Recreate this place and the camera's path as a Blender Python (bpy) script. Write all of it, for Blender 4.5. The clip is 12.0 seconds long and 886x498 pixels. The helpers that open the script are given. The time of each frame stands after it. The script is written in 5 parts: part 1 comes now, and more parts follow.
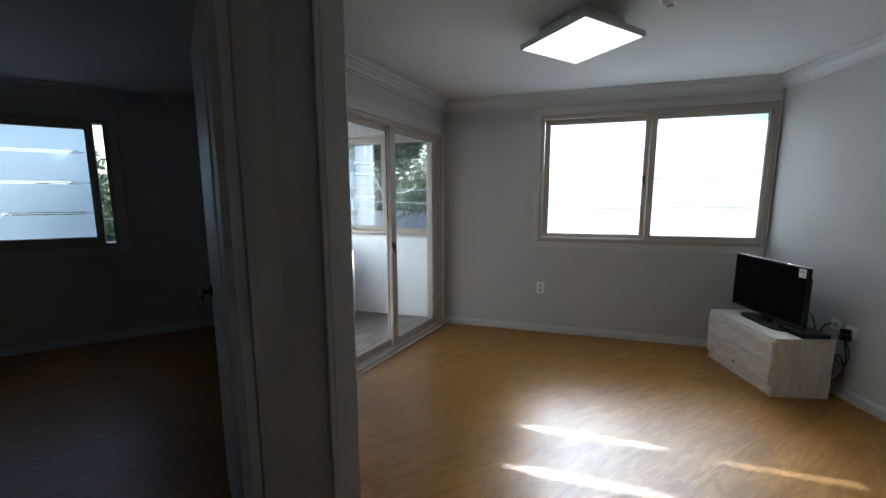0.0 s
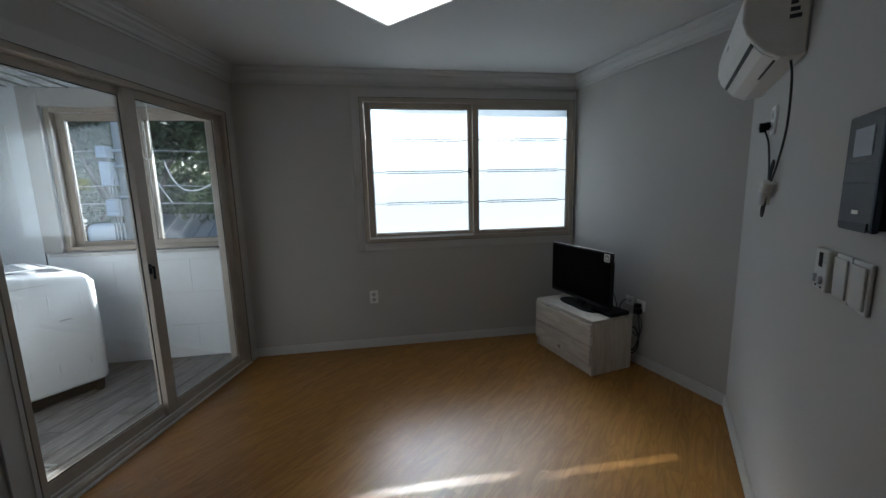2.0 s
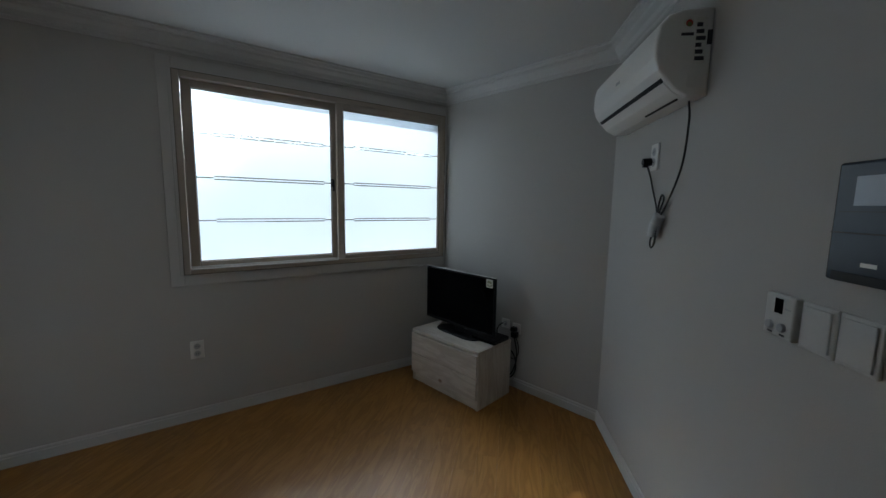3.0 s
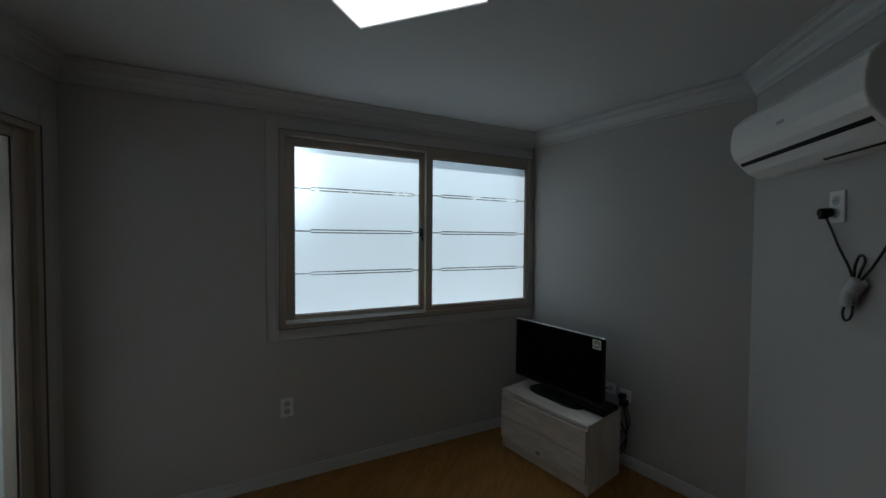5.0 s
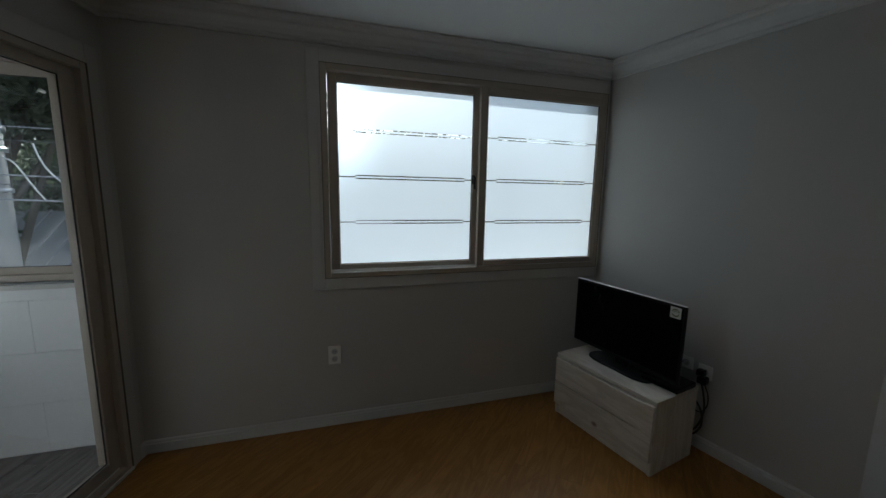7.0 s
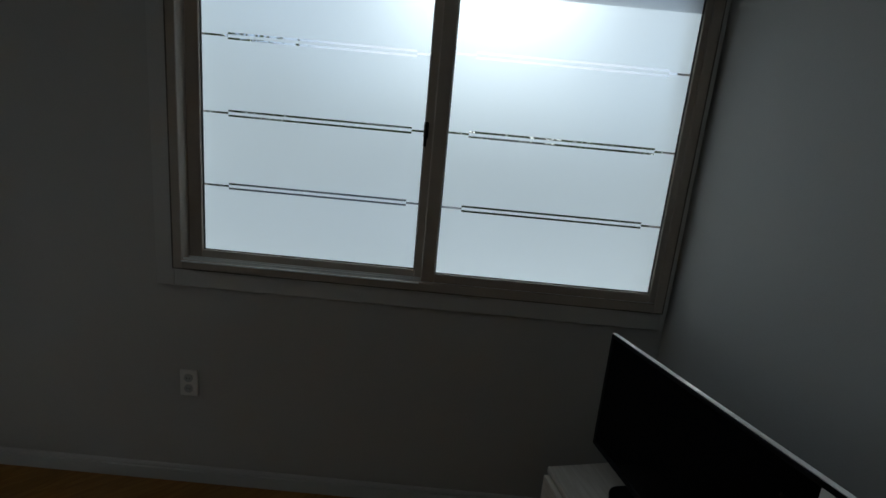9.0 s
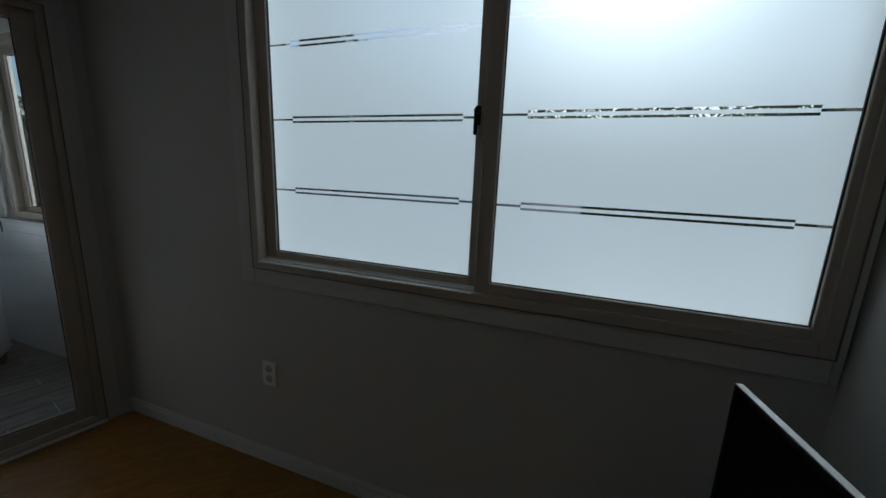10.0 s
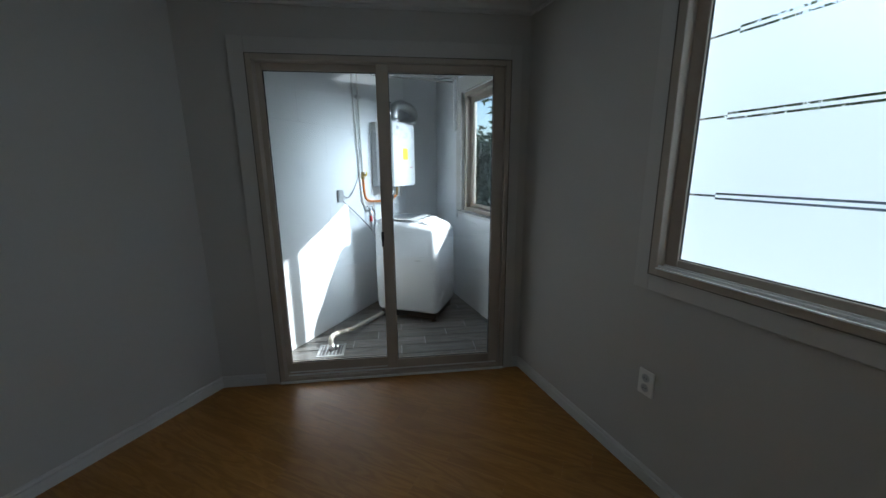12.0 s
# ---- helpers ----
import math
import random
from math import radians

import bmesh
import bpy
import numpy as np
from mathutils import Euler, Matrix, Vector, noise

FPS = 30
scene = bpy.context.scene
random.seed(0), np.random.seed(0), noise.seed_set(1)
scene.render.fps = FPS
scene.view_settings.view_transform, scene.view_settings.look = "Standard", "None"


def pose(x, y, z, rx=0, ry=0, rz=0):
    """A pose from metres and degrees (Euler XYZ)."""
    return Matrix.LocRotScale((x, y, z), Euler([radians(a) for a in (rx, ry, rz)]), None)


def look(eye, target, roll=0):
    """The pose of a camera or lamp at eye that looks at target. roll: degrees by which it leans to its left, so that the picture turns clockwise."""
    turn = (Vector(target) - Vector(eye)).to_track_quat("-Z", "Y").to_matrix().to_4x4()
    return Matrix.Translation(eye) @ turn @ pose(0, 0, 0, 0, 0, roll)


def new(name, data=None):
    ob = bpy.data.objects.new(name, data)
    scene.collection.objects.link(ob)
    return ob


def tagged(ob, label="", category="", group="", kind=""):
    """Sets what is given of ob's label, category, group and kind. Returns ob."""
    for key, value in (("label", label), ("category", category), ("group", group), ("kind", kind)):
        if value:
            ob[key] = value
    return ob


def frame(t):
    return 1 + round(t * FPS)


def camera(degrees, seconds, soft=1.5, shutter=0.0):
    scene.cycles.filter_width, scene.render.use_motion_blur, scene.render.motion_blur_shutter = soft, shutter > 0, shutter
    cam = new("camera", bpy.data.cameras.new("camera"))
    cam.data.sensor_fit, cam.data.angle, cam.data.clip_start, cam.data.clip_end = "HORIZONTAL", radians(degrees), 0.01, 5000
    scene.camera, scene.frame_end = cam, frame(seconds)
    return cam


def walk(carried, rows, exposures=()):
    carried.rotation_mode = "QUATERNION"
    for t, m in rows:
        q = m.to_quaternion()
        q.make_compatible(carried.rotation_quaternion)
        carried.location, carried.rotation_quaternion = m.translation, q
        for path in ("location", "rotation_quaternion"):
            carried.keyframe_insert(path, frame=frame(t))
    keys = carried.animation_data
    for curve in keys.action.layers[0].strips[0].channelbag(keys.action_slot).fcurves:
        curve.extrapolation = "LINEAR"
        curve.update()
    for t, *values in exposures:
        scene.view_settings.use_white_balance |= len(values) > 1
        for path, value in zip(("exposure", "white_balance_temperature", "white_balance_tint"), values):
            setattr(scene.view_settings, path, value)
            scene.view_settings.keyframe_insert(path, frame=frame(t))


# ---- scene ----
cam = camera(100.7, 12.0)
PATH = [
    (0, (0.657, 1.636, 1.392), (0.110, 3.544, 1.124), -0.1),
    (0.5, (0.735, 1.64, 1.32), (0.627, 3.62, 1.059), 0.5),
    (1, (0.727, 1.71, 1.325), (0.735, 3.694, 1.075), 0.3),
    (1.5, (0.7, 1.969, 1.38), (0.787, 3.95, 1.117), -1.7),
    (2, (0.735, 2.229, 1.388), (1.038, 4.184, 1.09), -1.4),
    (2.5, (0.72, 2.513, 1.401), (1.542, 4.319, 1.153), -0.3),
    (2.7, (0.696, 2.617, 1.412), (1.715, 4.318, 1.148), 1.0),
    (4.3, (0.506, 3.021, 1.531), (1.707, 4.617, 1.426), -0.1),
    (4.5, (0.511, 3.035, 1.54), (1.629, 4.689, 1.415), -0.1),
    (5, (0.487, 3.056, 1.541), (1.356, 4.857, 1.484), 0.4),
    (5.5, (0.453, 3.08, 1.537), (0.995, 5.003, 1.458), 0.0),
    (6, (0.376, 3.128, 1.496), (0.49, 5.113, 1.28), -0.5),
    (6.5, (0.413, 3.141, 1.503), (0.484, 5.129, 1.296), -1.5),
    (7, (0.614, 3.24, 1.485), (1.183, 5.135, 1.192), 1.0),
    (7.2, (0.702, 3.296, 1.465), (1.288, 5.184, 1.158), 0.0),
    (8.8, (1.53, 3.986, 1.383), (1.623, 5.964, 1.104), 4.4),
    (9, (1.614, 4.119, 1.391), (1.612, 6.089, 1.048), 5.4),
    (9.5, (1.782, 4.337, 1.43), (1.381, 6.25, 1.01), 3.2),
    (10, (1.838, 4.355, 1.395), (1.174, 6.2, 0.999), 2.4),
    (10.5, (1.772, 4.296, 1.413), (0.47, 5.746, 0.965), 0.3),
    (11, (1.716, 4.185, 1.426), (0.015, 5.132, 0.97), -0.7),
    (11.5, (1.676, 4.139, 1.414), (-0.188, 4.728, 0.992), -0.9),
    (12, (1.664, 4.175, 1.412), (-0.167, 4.855, 0.984), -0.4),
]
EXPOSURES = [(0, 2.05, 5900, 9), (0.5, 1.65, 5900, 9), (1.0, 1.45, 5980, 9), (1.5, 1.28, 5980, 9), (2.0, 1.1, 5950, 9), (2.5, 1.0, 5880, 9), (4.5, 0.3, 5880, 6), (5.5, 0.15, 5880, 6), (6.0, 0.15, 5880, 7), (6.5, 0.35, 6000, 7), (7.2, 0.3, 6100, 8), (9.0, -0.2, 6000, 6), (9.5, -0.15, 6000, 6), (10.5, -0.25, 5750, 4), (11, 0.05, 5720, 3), (11.5, 0.42, 5740, 5), (12, 0.85, 5720, 5)]
walk(cam, [(t, look(eye, target, roll)) for t, eye, target, roll in PATH], EXPOSURES)

# ---- light: daylight through the windows, one ceiling lamp, an added balcony fill lamp ----
SUN_WAY = Vector((-0.112, -1.355, -1.0)).normalized()
world = bpy.data.worlds.new("sky")
scene.world = world
world.use_nodes = True
wn = world.node_tree
sky = wn.nodes.new("ShaderNodeTexSky")
sky.sky_type = "NISHITA"
sky.sun_disc = False
sky.sun_elevation = radians(36.3)
sky.sun_rotation = radians(4.7)
sky.dust_density = 1.6
wn.nodes["Background"].inputs["Strength"].default_value = 0.15
wn.links.new(sky.outputs[0], wn.nodes["Background"].inputs["Color"])
sun = new("sun", bpy.data.lights.new("sun", "SUN"))
sun.data.energy, sun.data.angle, sun.data.color = 5.0, radians(0.55), (1.0, 0.95, 0.88)
sun.matrix_world = look((0, 0, 20), Vector((0, 0, 20)) + SUN_WAY)
# lamp added out of sight over the yard to brighten the balcony like sky
sky_fill = new("balcony_sky_fill", bpy.data.lights.new("balcony_sky_fill", "AREA"))
sky_fill.data.shape, sky_fill.data.size, sky_fill.data.size_y = "RECTANGLE", 1.5, 1.1
sky_fill.data.energy, sky_fill.data.color, sky_fill.data.spread = 37.0, (0.90, 0.96, 1.0), radians(80)
sky_fill.matrix_world = look((0.35, 7.9, 2.45), (-1.9, 5.1, 1.6))
LAMP_GLOW = 1.15


# ---- materials ----
def mat(name, color, rough=0.5, metal=0.0, vary=0.06, scale=6.0, grain=60.0, bump=0.05, coat=0.0, stretch=(1, 1, 1), random=0.0, spec=0.5):
    """A painted or moulded surface: base colour with slow stains and fine grain, and a fine relief."""
    m = bpy.data.materials.new(name)
    m.use_nodes = True
    nt = m.node_tree
    n, l = nt.nodes, nt.links
    b = n["Principled BSDF"]
    b.inputs["Roughness"].default_value = rough
    b.inputs["Metallic"].default_value = metal
    b.inputs["Coat Weight"].default_value = coat
    b.inputs["Specular IOR Level"].default_value = spec
    co = n.new("ShaderNodeTexCoord")
    mp = n.new("ShaderNodeMapping")
    mp.inputs["Scale"].default_value = stretch
    l.new(co.outputs["Object"], mp.inputs["Vector"])
    n1 = n.new("ShaderNodeTexNoise")
    n1.inputs["Scale"].default_value = scale
    n1.inputs["Detail"].default_value = 5
    n2 = n.new("ShaderNodeTexNoise")
    n2.inputs["Scale"].default_value = grain
    n2.inputs["Detail"].default_value = 3
    l.new(mp.outputs[0], n1.inputs["Vector"])
    l.new(mp.outputs[0], n2.inputs["Vector"])
    add = n.new("ShaderNodeMath")
    add.operation = "ADD"
    l.new(n1.outputs["Fac"], add.inputs[0])
    l.new(n2.outputs["Fac"], add.inputs[1])
    val = n.new("ShaderNodeMapRange")
    val.inputs["From Min"].default_value, val.inputs["From Max"].default_value = 0.6, 1.4
    val.inputs["To Min"].default_value, val.inputs["To Max"].default_value = 1 - vary, 1 + vary
    l.new(add.outputs[0], val.inputs["Value"])
    hsv = n.new("ShaderNodeHueSaturation")
    hsv.inputs["Color"].default_value = (*color, 1)
    if random:
        oi = n.new("ShaderNodeObjectInfo")
        rr = n.new("ShaderNodeMapRange")
        rr.inputs["To Min"].default_value, rr.inputs["To Max"].default_value = 1 - random, 1 + random
        l.new(oi.outputs["Random"], rr.inputs["Value"])
        mu = n.new("ShaderNodeMath")
        mu.operation = "MULTIPLY"
        l.new(val.outputs[0], mu.inputs[0])
        l.new(rr.outputs[0], mu.inputs[1])
        l.new(mu.outputs[0], hsv.inputs["Value"])
    else:
        l.new(val.outputs[0], hsv.inputs["Value"])
    l.new(hsv.outputs[0], b.inputs["Base Color"])
    if bump:
        bp = n.new("ShaderNodeBump")
        bp.inputs["Strength"].default_value = bump
        bp.inputs["Distance"].default_value = 0.004
        l.new(add.outputs[0], bp.inputs["Height"])
        l.new(bp.outputs[0], b.inputs["Normal"])
    rg = n.new("ShaderNodeMapRange")
    rg.inputs["To Min"].default_value, rg.inputs["To Max"].default_value = max(rough - 0.08, 0.02), min(rough + 0.08, 1)
    l.new(n1.outputs["Fac"], rg.inputs["Value"])
    l.new(rg.outputs[0], b.inputs["Roughness"])
    return m


def wood(name, dark, light, rough, angle=0.0, ring=18.0, length=0.09, random=0.12, knots=0.0, gloss_var=0.08, bump=0.04, spec=0.5, fine_grain=0.17):
    """Wood grain drawn out along local x (turned by angle), with cathedral figure, pores and, at will, knots."""
    m = bpy.data.materials.new(name)
    m.use_nodes = True
    nt = m.node_tree
    n, l = nt.nodes, nt.links
    b = n["Principled BSDF"]
    co = n.new("ShaderNodeTexCoord")
    oi = n.new("ShaderNodeObjectInfo")
    turn = n.new("ShaderNodeVectorRotate")
    turn.rotation_type = "Z_AXIS"
    turn.inputs["Angle"].default_value = -angle
    l.new(co.outputs["Object"], turn.inputs["Vector"])
    off = n.new("ShaderNodeVectorMath")
    off.operation = "SCALE"
    off.inputs[0].default_value = (17.0, 5.0, 3.0)
    l.new(oi.outputs["Random"], off.inputs["Scale"])
    plus = n.new("ShaderNodeVectorMath")
    l.new(turn.outputs[0], plus.inputs[0])
    l.new(off.outputs[0], plus.inputs[1])
    mp = n.new("ShaderNodeMapping")
    mp.inputs["Scale"].default_value = (length, 1, 1)
    l.new(plus.outputs[0], mp.inputs["Vector"])
    fig = n.new("ShaderNodeTexNoise")
    fig.inputs["Scale"].default_value, fig.inputs["Detail"].default_value, fig.inputs["Distortion"].default_value = ring, 3, 1.2
    l.new(mp.outputs[0], fig.inputs["Vector"])
    wave = n.new("ShaderNodeMath")
    wave.operation = "PINGPONG"
    wave.inputs[1].default_value = 0.12
    fmix = n.new("ShaderNodeMapRange")
    fmix.inputs["To Min"].default_value, fmix.inputs["To Max"].default_value = 0.45 - fine_grain, 0.45 + fine_grain
    l.new(fig.outputs["Fac"], wave.inputs[0])
    mp2 = n.new("ShaderNodeMapping")
    mp2.inputs["Scale"].default_value = (length * 0.35, 1, 1)
    l.new(plus.outputs[0], mp2.inputs["Vector"])
    fine = n.new("ShaderNodeTexNoise")
    fine.inputs["Scale"].default_value, fine.inputs["Detail"].default_value = ring * 12, 4
    l.new(mp2.outputs[0], fine.inputs["Vector"])
    w8 = n.new("ShaderNodeMath")
    w8.operation = "MULTIPLY_ADD"
    w8.inputs[1].default_value = 4.5
    l.new(wave.outputs[0], w8.inputs[0])
    l.new(fine.outputs["Fac"], fmix.inputs["Value"])
    l.new(fmix.outputs[0], w8.inputs[2])
    ramp = n.new("ShaderNodeMapRange")
    ramp.inputs["From Min"].default_value, ramp.inputs["From Max"].default_value = 0.35, 1.05
    l.new(w8.outputs[0], ramp.inputs["Value"])
    mix = n.new("ShaderNodeMix")
    mix.data_type = "RGBA"
    mix.inputs["A"].default_value, mix.inputs["B"].default_value = (*dark, 1), (*light, 1)
    l.new(ramp.outputs[0], mix.inputs["Factor"])
    rr = n.new("ShaderNodeMapRange")
    rr.inputs["To Min"].default_value, rr.inputs["To Max"].default_value = 1 - random, 1 + random
    l.new(oi.outputs["Random"], rr.inputs["Value"])
    hsv = n.new("ShaderNodeHueSaturation")
    l.new(mix.outputs["Result"], hsv.inputs["Color"])
    l.new(rr.outputs[0], hsv.inputs["Value"])
    last = hsv.outputs[0]
    if knots:
        vo = n.new("ShaderNodeTexVoronoi")
        vo.inputs["Scale"].default_value = 5.0
        mk = n.new("ShaderNodeMapping")
        mk.inputs["Scale"].default_value = (0.7, 1.0, 1.0)
        l.new(plus.outputs[0], mk.inputs["Vector"])
        l.new(mk.outputs[0], vo.inputs["Vector"])
        kr = n.new("ShaderNodeMapRange")
        kr.inputs["From Min"].default_value, kr.inputs["From Max"].default_value = 0.10, 0.05
        l.new(vo.outputs["Distance"], kr.inputs["Value"])
        ks = n.new("ShaderNodeMath")
        ks.operation = "MULTIPLY"
        ks.inputs[1].default_value = knots
        l.new(kr.outputs[0], ks.inputs[0])
        kx = n.new("ShaderNodeMix")
        kx.data_type = "RGBA"
        kx.inputs["B"].default_value = (0.22, 0.13, 0.07, 1)
        l.new(ks.outputs[0], kx.inputs["Factor"])
        l.new(last, kx.inputs["A"])
        last = kx.outputs["Result"]
    l.new(last, b.inputs["Base Color"])
    b.inputs["Specular IOR Level"].default_value = spec
    rg = n.new("ShaderNodeMapRange")
    rg.inputs["To Min"].default_value, rg.inputs["To Max"].default_value = rough + gloss_var, rough - gloss_var
    l.new(fine.outputs["Fac"], rg.inputs["Value"])
    l.new(rg.outputs[0], b.inputs["Roughness"])
    bp = n.new("ShaderNodeBump")
    bp.inputs["Strength"].default_value, bp.inputs["Distance"].default_value = bump, 0.002
    l.new(w8.outputs[0], bp.inputs["Height"])
    l.new(bp.outputs[0], b.inputs["Normal"])
    return m


def glass(name, tint=(0.96, 0.98, 0.98), rough=0.0, low=0.04):
    """A thin clear pane: mostly see-through, with Fresnel gloss; low: what it mirrors seen square on."""
    m = bpy.data.materials.new(name)
    m.use_nodes = True
    n, l = m.node_tree.nodes, m.node_tree.links
    n.remove(n["Principled BSDF"])
    tr = n.new("ShaderNodeBsdfTransparent")
    tr.inputs["Color"].default_value = (*tint, 1)
    gl = n.new("ShaderNodeBsdfGlossy")
    gl.inputs["Roughness"].default_value = rough
    lw = n.new("ShaderNodeLayerWeight")
    lw.inputs["Blend"].default_value = 0.5
    p5 = n.new("ShaderNodeMath")
    p5.operation = "POWER"
    p5.inputs[1].default_value = 4.0
    l.new(lw.outputs["Facing"], p5.inputs[0])
    fr = n.new("ShaderNodeMapRange")
    fr.inputs["To Min"].default_value, fr.inputs["To Max"].default_value = low, 0.9
    l.new(p5.outputs[0], fr.inputs["Value"])
    mx = n.new("ShaderNodeMixShader")
    l.new(fr.outputs[0], mx.inputs[0])
    l.new(tr.outputs[0], mx.inputs[1])
    l.new(gl.outputs[0], mx.inputs[2])
    l.new(mx.outputs[0], n["Material Output"].inputs["Surface"])
    return m


def frosted(name, color):
    """Etched film: scatters daylight through the pane, part wide and part forward."""
    m = bpy.data.materials.new(name)
    m.use_nodes = True
    n, l = m.node_tree.nodes, m.node_tree.links
    n.remove(n["Principled BSDF"])
    tl = n.new("ShaderNodeBsdfTranslucent")
    tl.inputs["Color"].default_value = (*color, 1)
    rf = n.new("ShaderNodeBsdfRefraction")
    rf.inputs["Color"].default_value = (*color, 1)
    rf.inputs["Roughness"].default_value = 0.9
    rf.inputs["IOR"].default_value = 1.22
    rb = n.new("ShaderNodeBsdfRefraction")
    rb.inputs["Color"].default_value = (*color, 1)
    rb.inputs["Roughness"].default_value = 0.9
    rb.inputs["IOR"].default_value = 0.82
    m0 = n.new("ShaderNodeMixShader")
    m0.inputs[0].default_value = 0.6
    l.new(rf.outputs[0], m0.inputs[1])
    l.new(rb.outputs[0], m0.inputs[2])
    df = n.new("ShaderNodeBsdfDiffuse")
    df.inputs["Color"].default_value = (0.7, 0.75, 0.78, 1)
    no = n.new("ShaderNodeTexNoise")
    no.inputs["Scale"].default_value = 3.0
    mr = n.new("ShaderNodeMapRange")
    mr.inputs["To Min"].default_value, mr.inputs["To Max"].default_value = 0.09, 0.15
    l.new(no.outputs["Fac"], mr.inputs["Value"])
    m1 = n.new("ShaderNodeMixShader")
    m1.inputs[0].default_value = 0.44
    l.new(tl.outputs[0], m1.inputs[1])
    l.new(m0.outputs[0], m1.inputs[2])
    m2 = n.new("ShaderNodeMixShader")
    l.new(mr.outputs[0], m2.inputs[0])
    l.new(m1.outputs[0], m2.inputs[1])
    l.new(df.outputs[0], m2.inputs[2])
    l.new(m2.outputs[0], n["Material Output"].inputs["Surface"])
    return m


def glowing(name, color, strength):
    m = bpy.data.materials.new(name)
    m.use_nodes = True
    b = m.node_tree.nodes["Principled BSDF"]
    b.inputs["Base Color"].default_value = (0.8, 0.8, 0.8, 1)
    b.inputs["Emission Color"].default_value = (*color, 1)
    b.inputs["Emission Strength"].default_value = strength
    return m


M_WALL = mat("white wallpaper", (0.465, 0.450, 0.424), 0.75, vary=0.025, scale=1.5, grain=220, bump=0.12)
M_CEIL = mat("white ceiling paper", (0.57, 0.565, 0.55), 0.8, vary=0.02, scale=1.2, grain=180, bump=0.1)
M_TRIM = mat("white trim", (0.55, 0.545, 0.53), 0.45, vary=0.03, scale=3, grain=90, bump=0.03)
M_CASING = mat("white papered casing", (0.50, 0.487, 0.462), 0.6, vary=0.03, scale=3, grain=140, bump=0.05)
M_BEIGE = mat("beige window profile", (0.40, 0.34, 0.28), 0.4, vary=0.05, scale=4, grain=120, bump=0.03)
M_TRACK = mat("anodised aluminium track", (0.72, 0.72, 0.70), 0.4, metal=0.2, vary=0.08)
# dark line colour, painted in for the shadow gap beside the frames
M_JOINT = mat("brown shadow gap", (0.16, 0.14, 0.115), 0.7, vary=0.1)
M_FLOOR = wood("oak laminate", (0.245, 0.107, 0.021), (0.365, 0.176, 0.040), 0.37, angle=0.0, ring=13, length=0.16, random=0.07, spec=0.4, fine_grain=0.15, bump=0.10)
M_FLOOR_FAR = wood("oak laminate of the bedroom", (0.245, 0.107, 0.021), (0.365, 0.176, 0.040), 0.37, angle=radians(45), ring=14, length=0.10, random=0.0, spec=0.3)
M_PINE = wood("whitewashed pine", (0.50, 0.435, 0.365), (0.66, 0.605, 0.535), 0.55, ring=12, length=0.16, random=0.05, knots=0.9)
M_TILEWALL = mat("white glazed wall tile", (0.80, 0.82, 0.84), 0.24, vary=0.02, scale=2, grain=40, bump=0.01, random=0.015)
M_GROUT = mat("pale grout", (0.75, 0.77, 0.79), 0.6, vary=0.08, grain=150)
M_PLANKTILE = wood("grey plank tile", (0.10, 0.095, 0.09), (0.26, 0.25, 0.24), 0.32, ring=16, length=0.10, random=0.22)
M_GROUTDARK = mat("light grout of the tile floor", (0.66, 0.65, 0.62), 0.85, vary=0.12, grain=160)
M_WHITE = mat("white enamel", (0.80, 0.81, 0.82), 0.25, vary=0.015, scale=3, grain=50, bump=0.0, coat=0.2)
M_PLASTIC = mat("white plastic", (0.76, 0.75, 0.72), 0.4, vary=0.02, scale=5, grain=80, bump=0.02)
M_GREYPLASTIC = mat("grey plastic", (0.42, 0.43, 0.44), 0.4, vary=0.03)
M_LIDGLASS = mat("smoked lid", (0.16, 0.18, 0.20), 0.08, vary=0.02, bump=0.0)
M_BLACK = mat("black plastic", (0.006, 0.006, 0.007), 0.34, vary=0.1, bump=0.01, spec=0.2)
M_SCREEN = mat("dark screen", (0.003, 0.003, 0.0035), 0.16, vary=0.05, bump=0.0, spec=0.08)
M_RUBBER = mat("black rubber", (0.02, 0.02, 0.02), 0.6, vary=0.1)
M_CABLEGREY = mat("grey cable", (0.10, 0.10, 0.11), 0.5, vary=0.05)
M_SLATE = mat("slate blue glossy plastic", (0.036, 0.048, 0.066), 0.22, vary=0.03, bump=0.0, spec=0.3)
M_STEEL = mat("brushed steel", (0.60, 0.60, 0.60), 0.3, metal=1.0, vary=0.06)
M_DUCT = mat("ribbed aluminium foil", (0.62, 0.62, 0.63), 0.42, metal=0.45, vary=0.12)
M_ORANGE = mat("orange hose", (0.62, 0.20, 0.03), 0.45, vary=0.05)
M_HOSE = mat("cream drain hose", (0.62, 0.58, 0.50), 0.5, vary=0.08)
M_YELLOW = mat("yellow paper", (0.85, 0.66, 0.05), 0.6, vary=0.04)
M_RED = mat("red enamel", (0.55, 0.03, 0.03), 0.4, vary=0.05)
M_BRASS = mat("brass", (0.55, 0.40, 0.16), 0.3, metal=1.0, vary=0.08)
M_PAPER = mat("paper label", (0.72, 0.71, 0.66), 0.6, vary=0.06)
M_INK = mat("dark print", (0.05, 0.05, 0.06), 0.6, vary=0.05)
M_OLIVE = mat("olive print", (0.17, 0.19, 0.06), 0.6, vary=0.1)
M_REDINK = mat("red print", (0.45, 0.06, 0.04), 0.6, vary=0.1)
M_WRAP = mat("milky plastic wrap", (0.66, 0.66, 0.66), 0.25, vary=0.1, grain=30, bump=0.4)
M_DISPLAY = mat("grey display", (0.36, 0.40, 0.45), 0.15, vary=0.02, bump=0.0)
M_GLASS = glass("clear double pane", low=0.08)
M_GLASS_SINGLE = glass("clear single pane")
